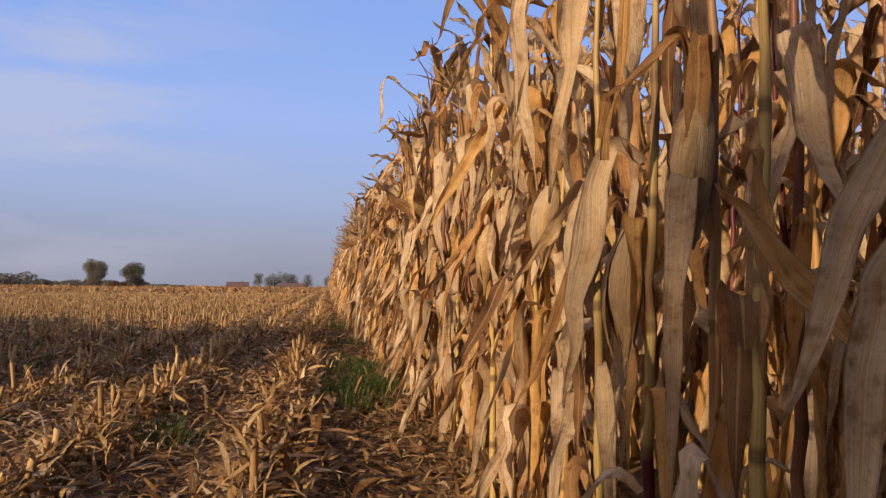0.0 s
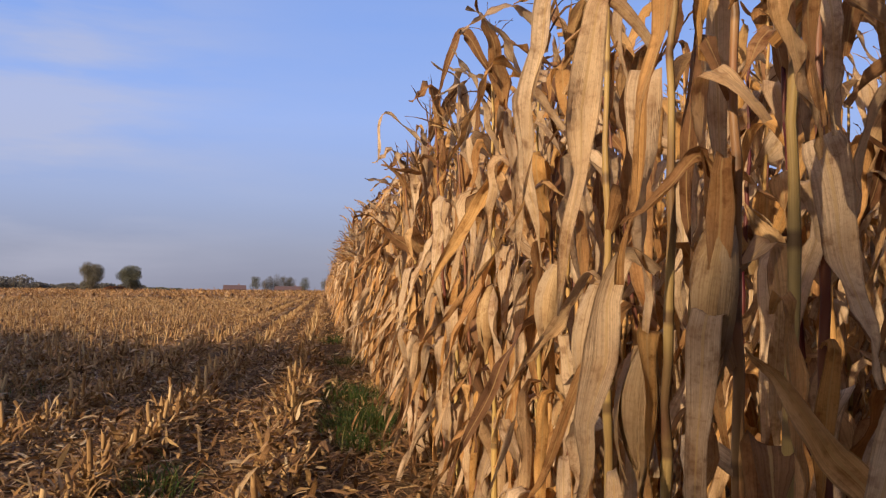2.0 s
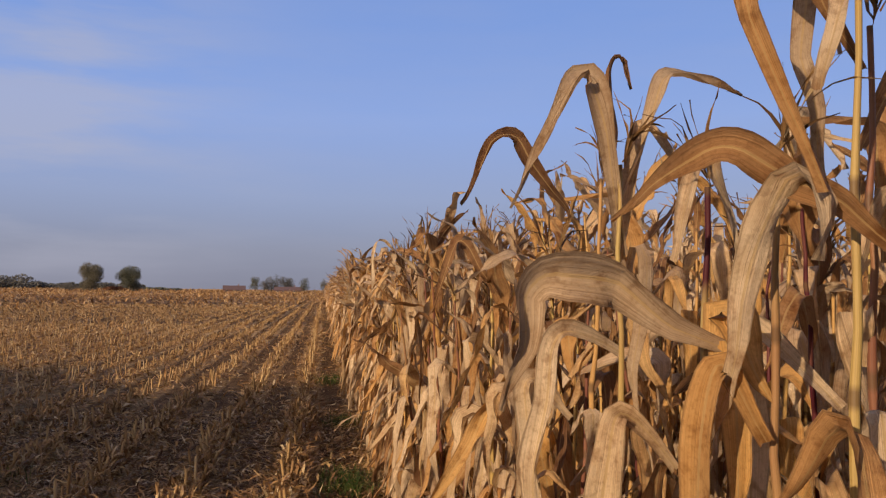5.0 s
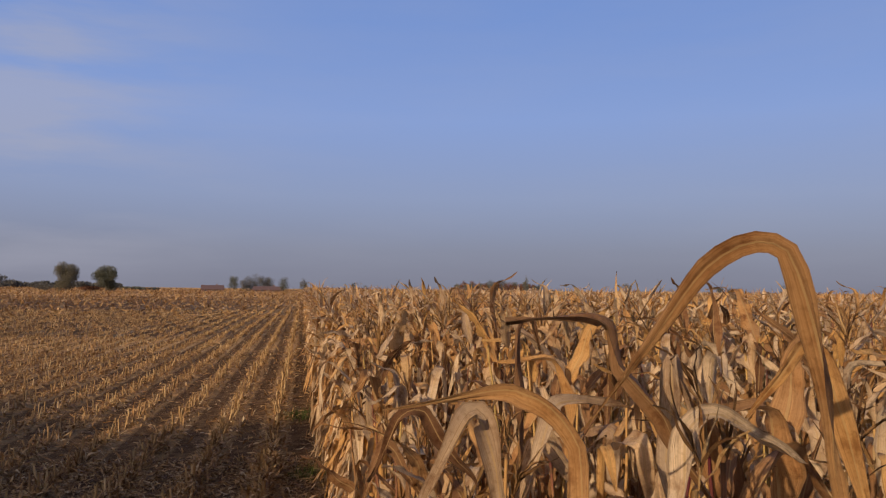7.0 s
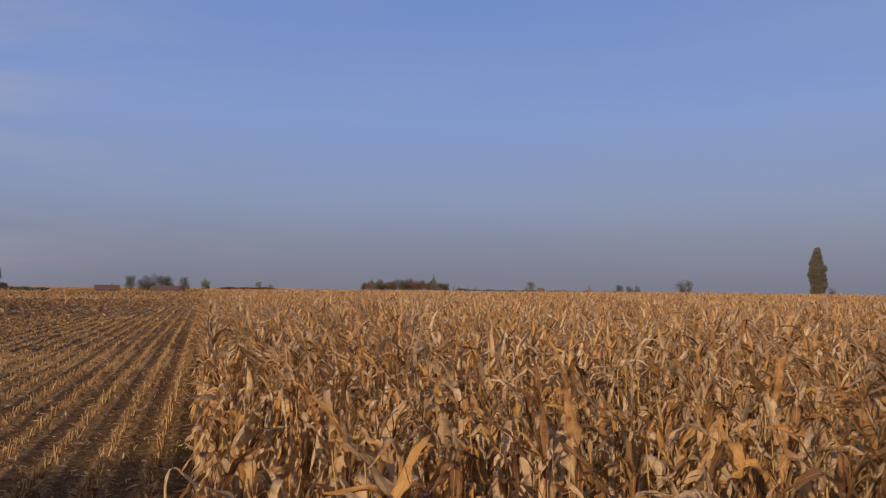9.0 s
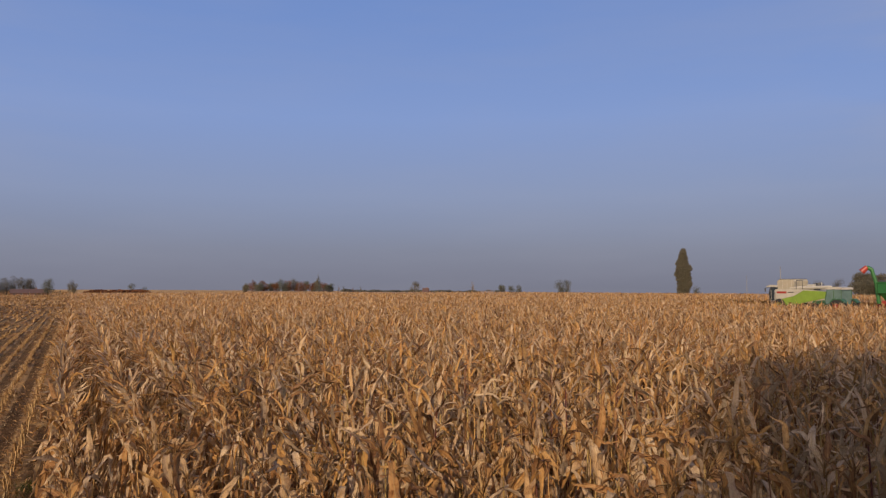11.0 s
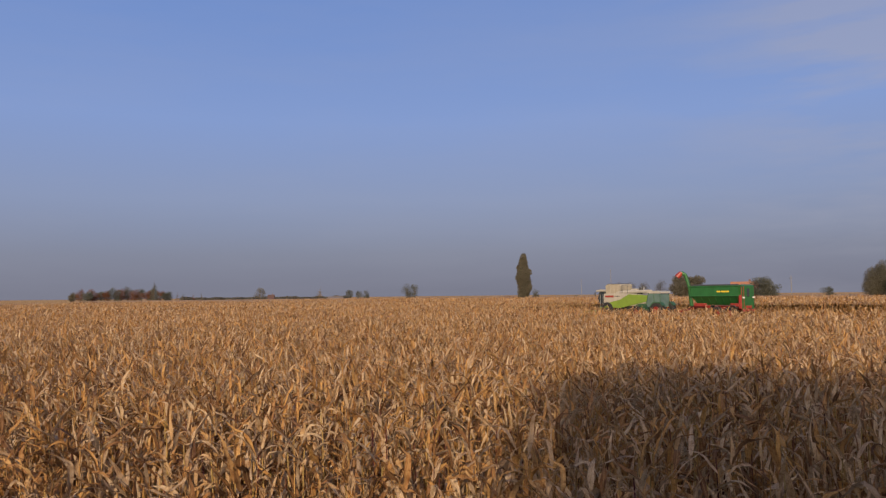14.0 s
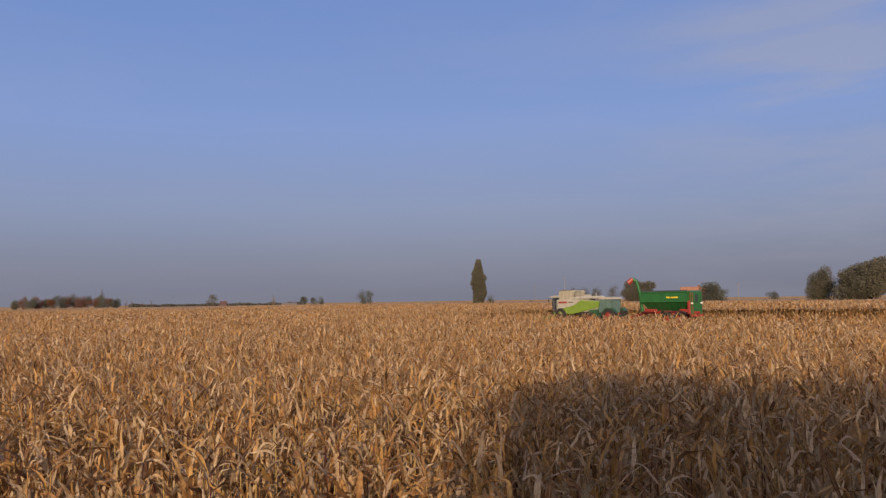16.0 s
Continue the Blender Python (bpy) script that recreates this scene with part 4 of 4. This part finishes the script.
far_tree("bush", 64.95, 320, 20, 26, TREE_DARK, "dark cone-shaped bush in the field", 27, count=600)
far_tree("bush", 66.2, 330, 7, 20, TREE_DARK, "low dark bush at the field end", 28, count=250)
far_tree("tree", 67.9, 252, 62, 54, TREE_OLIVE, "large brownish tree at the field's end", 29, count=3000)
far_tree("tree", 70.75, 245, 76, 108, TREE_OLIVE, "large broad tree at the field's end", 30, count=5000, stem=0.06)
far_tree("tree", 74.0, 250, 66, 70, TREE_OLIVE, "large broad tree at the field's end", 32, count=3500)


def far_woods(d0, d1, dist, tall, mat, seed, label):
    g = np.random.default_rng(seed)
    lobes = []
    for deg in np.arange(d0, d1, 0.28):
        x, y, z = at_bearing(deg, dist * g.uniform(0.97, 1.03))
        h = tall * dist * PX * g.uniform(0.6, 1.15)
        lobes.append((x, y, z + h * 0.45, h * 0.7 + 2, h * 0.7 + 2, h * 0.6))
    v, f = leaf_cloud(lobes, len(lobes) * 300, dist * 0.0015, g)
    tagged(new("far_woods", mesh_from("far_woods", v, f, mat, smooth=False)), label, "woods", kind="stuff")


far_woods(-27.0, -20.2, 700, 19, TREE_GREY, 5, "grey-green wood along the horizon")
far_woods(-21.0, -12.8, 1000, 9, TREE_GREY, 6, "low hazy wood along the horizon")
far_woods(1.0, 4.8, 480, 6, TREE_RUST, 9, "low autumn hedge behind the crop")
far_woods(-12.4, -10.4, 500, 4.5, TREE_DARK, 7, "low dark hedge on the horizon")
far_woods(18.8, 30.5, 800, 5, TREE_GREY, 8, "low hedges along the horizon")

# ---- distance: buildings ----
x, y, z = at_bearing(-6.55, 400)
house("farm_building", (x, y, z), 8, 10.5, 8, 1.2, 1.9, BRICK, ROOF, "low brick farm building with a red tiled roof")
x, y, z = at_bearing(-2.6, 415)
house("farmhouse", (x, y, z), 0, 15, 8, 1.1, 1.7, BRICK, ROOF, "low brick farmhouse with a red tiled roof", 5)
x, y, z = at_bearing(24.9, 600)
house("farmhouse", (x, y, z), -30, 4.5, 6, 1.6, 2.8, PLASTER, ROOF, "small pale gabled farmhouse with a dark roof", 2)
x, y, z = at_bearing(29.6, 610)
house("shed", (x, y, z), -20, 11, 8, 1.4, 1.2, PLASTER, GREYROOF, "long low pale shed", 3)
x, y, z = at_bearing(59.7, 300)
house("brick_house", (x, y, z), -58, 9, 7, 3.0, 3.6, BRICK, ORANGE, "brick house with an orange tiled roof", 2)


def utility_pole(deg, dist, tall):
    p = thing("utility_pole", Matrix.Translation(at_bearing(deg, dist)), "thin grey utility pole on the horizon", "pole")
    part("mast", pipe(B(), (0, 0, -0.3), (0, 0, tall), 0.16, 0.1, 8), POLE, p)
    part("crossarm", box(B(), (2.0, 0.14, 0.16), (0, 0, tall - 0.7), 0, 0, deg), POLE, p)


utility_pole(62.7, 300, 8.5)
utility_pole(48.2, 600, 15.0)
utility_pole(50.4, 420, 16.0)

# ---- unseen trees added behind the filming place to shade the crop and stubble ----
SD = Vector((-sun_dir.x, -sun_dir.y, 0)).normalized()
SU = Vector((SD.y, -SD.x, 0))


def shade_tree(along, across, height, width, seed, count=5200, kind="round"):
    p = SD * along + SU * across
    return tree("tree", (p.x, p.y, 0), height, width, TREE_DARK, "tall unseen leafy tree added to shade the maize field", seed, count=count, leaf=0.2, stem=0.08, kind=kind)


shade_tree(-16, 2.8, 13.2, 6.6, 90, 5500, "column")
shade_tree(-16.5, 1.33, 7.2, 5.0, 96, 9000, "column")
shade_tree(-16, 3.6, 8.4, 5.0, 99, 2400)
shade_tree(-17, 8.6, 14.2, 10.5, 91, 5600)
shade_tree(-17.5, 14.5, 14.8, 11.0, 98, 7000)
shade_tree(-18, 23.0, 15.4, 14.0, 92, 9000)
shade_tree(-15, -7.05, 7.3, 3.8, 101, 1900, "column")
shade_tree(-15, -8.9, 8.1, 3.8, 100, 2000, "column")
shade_tree(-15, -11.0, 8.1, 6.4, 97, 4200)
for k, across in enumerate((-13.5, -18.0, -22.5)):
    shade_tree(-16, across, 8.3 - 0.5 * k, 9.0, 110 + k, 6000)


# ---- maize plants close by ----
def unit_leaf(k, rel, g):
    r = np.array([rel])
    e0, e1, centre, bend, length, width, twist = leaf_numbers(r, g, 0.59)
    return ribbons(np.zeros((1, 3)), np.array([0.0]), e0, e1, length, width, twist, centre, np.maximum(bend * 0.5, 0.06), 22, 5, g, 0.0065, 0.15)


def unit_leaf_args(k, rel, g):
    v, f, u = unit_leaf(k, rel, g)
    return v, f, LEAF, u


def husk_mesh(g):
    """An ear in its dry husk, hanging from the origin along -z, slightly bent."""
    parts = []
    n = 7
    for k in range(n):
        a = np.array([2 * np.pi * k / n + g.normal(0, 0.15)])
        L = np.array([0.17 * g.uniform(0.85, 1.15)])
        s = np.linspace(0, 1, 8)
        body = 0.026 * np.sin(np.pi * np.clip(s * 0.86 + 0.1, 0, 1)) ** 0.7
        u = np.linspace(-0.62, 0.62, 4)
        ang = a[0] + u[None, :] * (1 - 0.75 * s[:, None] ** 4)
        rr = (body[:, None] + 0.003 * g.random() + 0.002 * np.cos(u * 3)[None, :]) * (1 + 0.35 * np.clip(s - 0.8, 0, 1)[:, None] * g.uniform(-1, 2))
        v = np.stack([rr * np.cos(ang) + 0.03 * (s ** 2)[:, None], rr * np.sin(ang), np.broadcast_to(-s[:, None] * L[0], ang.shape)], -1)
        i = (np.arange(7)[:, None] * 4 + np.arange(3)[None, :])
        f = np.stack([i, i + 1, i + 5, i + 4], -1).reshape(-1, 4)
        uv = np.stack([np.broadcast_to((u + 0.7) / 1.4, ang.shape), np.broadcast_to(s[:, None], ang.shape)], -1)
        parts.append((v.reshape(-1, 3), f, uv.reshape(-1, 2)))
    return mesh_from("ear", *stack(*parts)[:2], HUSK, stack(*parts)[2])


def stalk_mesh(h, g):
    n = np.zeros((1, 3))
    top = np.array([[g.normal(0, 0.04), g.normal(0, 0.04), h]])
    v, f, u = tubes(n, top, np.array([0.0115]), np.array([0.0036]), 9, 24, g, lean=0.0025, joint=0.16)
    return mesh_from("stalk", v, f, STALK, u)


def tassel_mesh(g):
    n = 8
    b = np.zeros((n, 3))
    b[:, 2] = g.uniform(0, 0.08, n)
    b[0, 2] = 0.0
    tall = g.uniform(0.14, 0.26, n)
    tall[0] = g.uniform(0.16, 0.26)
    rise = g.uniform(0.9, 1.45, n)
    rise[0] = 1.5
    v, f, u = ribbons(b, g.uniform(0, 6.28, n), rise, np.where(np.arange(n) == 0, 1.4, g.uniform(-0.2, 1.4, n)), tall, np.full(n, 0.012),
                      g.normal(0, 2, n), np.full(n, 0.6), np.full(n, 0.5), 6, 3, g, 0.002)
    return mesh_from("tassel", v, f, LITTER, u)


def maize_plant(seed):
    g = np.random.default_rng(seed)
    h = CORN_H * g.uniform(0.86, 1.08)
    t = thing("maize_plant", Matrix.Identity(4), "ripe dry maize plant with hanging straw-coloured leaves", "maize plant", "maize plants at the field edge")
    part("stalk", stalk_mesh(h, g), STALK, t, "jointed maize stalk")
    count = 18
    turn = g.uniform(0, 360)
    for k in range(count):
        rel = 0.10 + 0.9 * k / (count - 1) + g.normal(0, 0.015)
        lf = part("leaf", mesh_from("leaf", *unit_leaf_args(k, rel, g)), LEAF, t)
        lf.matrix_basis = pose(0, 0, rel * h, g.normal(0, 6), g.normal(0, 6), turn + 180 * k + g.normal(0, 48))
    for k in range(1 if g.random() < 0.85 else 0):
        e = part("ear", husk_mesh(g), HUSK, t, "ear in a pale dry husk")
        a = g.uniform(0, 360)
        e.matrix_basis = pose(0.02 * math.cos(radians(a)), 0.02 * math.sin(radians(a)), h * g.uniform(0.42, 0.58), g.normal(0, 8), g.uniform(-60, -8), 0) if g.random() < 0.6 else pose(0.02, 0, h * g.uniform(0.42, 0.56), 150 + g.normal(0, 12), 0, a)
    if g.random() < 0.4:
        part("tassel", tassel_mesh(g), LITTER, t, "withered grey-brown tassel").matrix_basis = pose(0, 0, h, g.normal(0, 12), g.normal(0, 12), 0)
    return t


KINDS = 16
models = [maize_plant(200 + k) for k in range(KINDS)]
pick = np.random.default_rng(77)
used = set()
for k, (x, y, z) in enumerate(hero_feet):
    j = int(pick.integers(KINDS))
    m = pose(x + (0.07 if x < 0.3 else 0.0), y, 0, pick.normal(0, 1.8), pick.normal(0, 1.8), pick.uniform(0, 360)) @ Matrix.Scale(1.045 if x > 0.4 else 0.87 if y < 3.2 else 0.98, 4)
    if j not in used:
        used.add(j)
        models[j].matrix_basis = m
    else:
        copy_thing(models[j], m)


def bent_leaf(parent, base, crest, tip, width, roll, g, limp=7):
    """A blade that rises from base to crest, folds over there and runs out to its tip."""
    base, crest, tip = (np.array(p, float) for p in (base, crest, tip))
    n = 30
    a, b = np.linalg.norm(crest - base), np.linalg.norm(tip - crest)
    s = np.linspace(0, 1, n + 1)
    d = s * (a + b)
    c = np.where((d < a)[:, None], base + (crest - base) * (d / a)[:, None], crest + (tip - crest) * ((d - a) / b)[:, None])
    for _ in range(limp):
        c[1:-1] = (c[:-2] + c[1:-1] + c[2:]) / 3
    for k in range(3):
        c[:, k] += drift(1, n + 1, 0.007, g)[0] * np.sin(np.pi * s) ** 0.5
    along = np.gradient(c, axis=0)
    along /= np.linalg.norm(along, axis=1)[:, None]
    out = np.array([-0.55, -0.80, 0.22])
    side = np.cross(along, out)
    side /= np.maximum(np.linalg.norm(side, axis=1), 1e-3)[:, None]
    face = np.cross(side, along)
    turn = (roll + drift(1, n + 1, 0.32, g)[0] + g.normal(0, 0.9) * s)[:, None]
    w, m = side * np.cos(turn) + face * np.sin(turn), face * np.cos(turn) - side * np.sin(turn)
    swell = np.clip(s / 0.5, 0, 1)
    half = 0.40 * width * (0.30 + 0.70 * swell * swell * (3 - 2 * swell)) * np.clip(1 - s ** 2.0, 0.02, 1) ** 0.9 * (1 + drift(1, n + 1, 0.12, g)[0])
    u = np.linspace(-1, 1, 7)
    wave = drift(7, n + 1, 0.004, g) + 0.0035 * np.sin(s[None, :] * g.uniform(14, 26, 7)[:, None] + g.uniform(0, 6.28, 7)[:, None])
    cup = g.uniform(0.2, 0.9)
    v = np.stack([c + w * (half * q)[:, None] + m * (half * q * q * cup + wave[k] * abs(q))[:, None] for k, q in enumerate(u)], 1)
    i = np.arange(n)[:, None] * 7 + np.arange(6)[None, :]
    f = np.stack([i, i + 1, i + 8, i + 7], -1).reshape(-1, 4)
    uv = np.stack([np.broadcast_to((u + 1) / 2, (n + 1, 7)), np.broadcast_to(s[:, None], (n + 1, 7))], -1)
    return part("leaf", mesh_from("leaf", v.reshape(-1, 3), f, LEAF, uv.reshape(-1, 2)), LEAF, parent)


def set_plant(x, y, h, leaves, seed, ear=None, red=False, hanging=12, tilt=(0, 0)):
    """A plant by the field edge whose striking leaves are given one by one, from its foot: base, crest, tip, width, roll and limpness."""
    g = np.random.default_rng(seed)
    t = thing("maize_plant", pose(x, y, 0), "dry maize plant with a dark red stalk and long arching leaves" if red else "dry maize plant with long arching upper leaves",
              "maize plant", "maize plants at the field edge")
    mat = RED_STALK if red else STALK
    stalk = part("stalk", stalk_mesh(h, g), mat, t, "jointed dark red maize stalk" if red else "jointed maize stalk")
    stalk.data.materials[0] = mat
    stalk.matrix_basis = pose(0, 0, 0, tilt[0], tilt[1], 0)
    top = stalk.matrix_basis @ stalk.data.vertices[-1].co
    part("tassel", tassel_mesh(g), LITTER, t, "withered grey-brown tassel").matrix_basis = pose(*top, g.normal(0, 10), g.normal(0, 10), 0) @ Matrix.Scale(0.55, 4)
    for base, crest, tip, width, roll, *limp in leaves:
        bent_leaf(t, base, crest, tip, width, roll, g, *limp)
    for k in range(hanging):
        rel = 0.08 + 0.84 * k / max(1, hanging - 1)
        lf = part("leaf", mesh_from("leaf", *unit_leaf_args(k, rel * 0.78, g)), LEAF, t)
        lf.matrix_basis = pose(0, 0, rel * h * 0.9, g.normal(0, 5), g.normal(0, 5), 90 + 180 * k + g.normal(0, 45)) @ Matrix.Scale(0.8, 4)
    if ear:
        z, lean, head = ear
        part("ear", husk_mesh(g), HUSK, t, "ear in a pale dry husk").matrix_basis = pose(-0.02, -0.01, z, 0, lean, head) @ Matrix.Scale(1.2, 4)
        part("shank", pipe(B(), (0, 0, z - 0.05), (-0.02, -0.01, z + 0.01), 0.008, 0.011, 8), HUSK, t)


RED_STALK = stalk_material("red_stalk", [(0.0, (0.30, 0.20, 0.08)), (0.42, (0.33, 0.23, 0.08)), (0.5, (0.07, 0.014, 0.016)), (0.7, (0.05, 0.008, 0.012)), (0.74, (0.30, 0.21, 0.08)), (1.0, (0.04, 0.006, 0.010))], 0.5)
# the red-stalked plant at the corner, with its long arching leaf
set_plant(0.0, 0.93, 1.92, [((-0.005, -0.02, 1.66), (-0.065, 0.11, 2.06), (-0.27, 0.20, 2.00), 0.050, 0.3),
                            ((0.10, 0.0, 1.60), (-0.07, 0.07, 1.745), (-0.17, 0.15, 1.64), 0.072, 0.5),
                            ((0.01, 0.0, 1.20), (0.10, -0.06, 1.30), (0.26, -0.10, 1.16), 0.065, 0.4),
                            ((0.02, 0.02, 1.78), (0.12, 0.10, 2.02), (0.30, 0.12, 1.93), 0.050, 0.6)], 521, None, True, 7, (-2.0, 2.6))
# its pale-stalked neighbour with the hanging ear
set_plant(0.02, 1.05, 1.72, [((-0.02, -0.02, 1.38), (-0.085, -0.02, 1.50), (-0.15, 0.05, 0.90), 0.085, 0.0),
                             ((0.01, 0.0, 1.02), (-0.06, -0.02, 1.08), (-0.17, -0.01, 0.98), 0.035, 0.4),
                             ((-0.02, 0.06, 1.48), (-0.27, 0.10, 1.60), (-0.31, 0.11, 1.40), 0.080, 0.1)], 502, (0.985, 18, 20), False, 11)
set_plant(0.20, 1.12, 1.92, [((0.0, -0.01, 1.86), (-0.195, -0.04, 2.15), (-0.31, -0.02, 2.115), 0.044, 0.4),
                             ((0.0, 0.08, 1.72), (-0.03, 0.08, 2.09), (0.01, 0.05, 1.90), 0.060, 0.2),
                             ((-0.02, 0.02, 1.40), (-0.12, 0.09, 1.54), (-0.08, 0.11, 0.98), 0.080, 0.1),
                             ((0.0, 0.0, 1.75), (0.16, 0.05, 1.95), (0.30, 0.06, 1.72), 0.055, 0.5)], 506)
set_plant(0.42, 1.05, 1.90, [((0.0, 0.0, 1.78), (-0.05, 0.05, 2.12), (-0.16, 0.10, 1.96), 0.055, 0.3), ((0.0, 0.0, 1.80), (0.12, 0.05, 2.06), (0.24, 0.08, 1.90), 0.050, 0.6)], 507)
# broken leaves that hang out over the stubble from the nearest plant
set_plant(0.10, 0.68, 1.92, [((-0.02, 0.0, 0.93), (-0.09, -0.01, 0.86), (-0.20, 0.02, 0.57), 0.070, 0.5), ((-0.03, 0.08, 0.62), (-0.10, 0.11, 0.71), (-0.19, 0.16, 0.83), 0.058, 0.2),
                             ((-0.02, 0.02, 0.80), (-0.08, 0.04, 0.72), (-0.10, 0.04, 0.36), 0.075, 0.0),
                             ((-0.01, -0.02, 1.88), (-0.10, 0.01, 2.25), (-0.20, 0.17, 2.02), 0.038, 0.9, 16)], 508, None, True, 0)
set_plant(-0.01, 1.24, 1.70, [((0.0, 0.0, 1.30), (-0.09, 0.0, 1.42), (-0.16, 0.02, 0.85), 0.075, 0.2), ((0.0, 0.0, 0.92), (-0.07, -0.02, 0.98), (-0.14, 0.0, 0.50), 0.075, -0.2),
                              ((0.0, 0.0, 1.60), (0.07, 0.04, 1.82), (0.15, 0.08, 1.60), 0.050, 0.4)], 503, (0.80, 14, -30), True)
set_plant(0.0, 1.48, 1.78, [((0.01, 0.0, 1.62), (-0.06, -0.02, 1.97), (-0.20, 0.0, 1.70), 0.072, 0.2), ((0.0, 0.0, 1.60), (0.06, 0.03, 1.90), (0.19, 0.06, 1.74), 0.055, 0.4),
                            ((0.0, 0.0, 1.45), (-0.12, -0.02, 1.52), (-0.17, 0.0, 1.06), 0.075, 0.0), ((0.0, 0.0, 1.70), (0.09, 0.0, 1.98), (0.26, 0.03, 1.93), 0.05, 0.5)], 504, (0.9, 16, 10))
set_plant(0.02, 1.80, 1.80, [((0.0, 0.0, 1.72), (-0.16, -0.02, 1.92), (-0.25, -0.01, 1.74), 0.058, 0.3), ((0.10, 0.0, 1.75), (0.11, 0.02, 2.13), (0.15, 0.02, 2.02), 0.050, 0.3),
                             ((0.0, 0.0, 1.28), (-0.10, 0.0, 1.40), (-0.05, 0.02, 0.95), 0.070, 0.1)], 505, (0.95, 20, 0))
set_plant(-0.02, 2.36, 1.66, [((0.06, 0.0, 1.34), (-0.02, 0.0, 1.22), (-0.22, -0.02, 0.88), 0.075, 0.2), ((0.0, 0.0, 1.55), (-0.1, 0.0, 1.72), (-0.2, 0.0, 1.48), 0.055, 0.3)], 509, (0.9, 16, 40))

# ---- stubble, straw and grass close by ----
stub_models = []
for k in range(8):
    g = np.random.default_rng(300 + k)
    s = tagged(new("maize_stub", mesh_from("maize_stub", *tubes(np.zeros((1, 3)), np.array([[g.normal(0, 0.02), g.normal(0, 0.02), g.uniform(0.12, 0.31)]]),
               np.array([0.0125 * g.uniform(0.75, 1.2)]), np.array([0.0112]), 8, 3, g, lean=0.002, cap=True)[:2], STUB)),
               "cut dry maize stub standing in the soil", "stubble", "stubs near the maize")
    stub_models.append(s)
used = set()
for x, y, z in all_stubs[hero_stub]:
    j = int(pick.integers(8))
    m = pose(x, y, -0.01, pick.normal(0, 8), pick.normal(0, 8), pick.uniform(0, 360))
    if j not in used:
        used.add(j)
        stub_models[j].matrix_basis = m
    else:
        copy_thing(stub_models[j], m)


def grass_tuft(x, y, r, n, seed):
    g = np.random.default_rng(seed)
    b = np.stack([g.normal(0, r, n), g.normal(0, r * 1.6, n), np.zeros(n)], -1)
    v, f, u = ribbons(b, g.uniform(0, 6.28, n), g.uniform(0.7, 1.5, n), g.uniform(-0.9, 0.8, n), g.uniform(0.1, 0.26, n), g.uniform(0.004, 0.009, n),
                      g.normal(0, 0.6, n), np.full(n, 0.6), np.full(n, 0.6), 4, 2, g)
    ob = new("grass_tuft", mesh_from("grass_tuft", v, f, GRASS, u))
    ob.matrix_basis = Matrix.Translation((x, y, 0))
    tagged(ob, "green tuft of grass growing between the rows", "grass", kind="stuff")


for k, (x, y, r, n) in enumerate(((-0.28, 5.0, 0.13, 900), (-0.3, 6.2, 0.12, 500), (-0.35, 4.3, 0.06, 120), (-1.25, 3.5, 0.07, 110), (-3.2, 6.6, 0.16, 300), (-0.35, 13.0, 0.15, 300), (-0.3, 9.0, 0.1, 160))):
    grass_tuft(x, y, r, n, 400 + k)
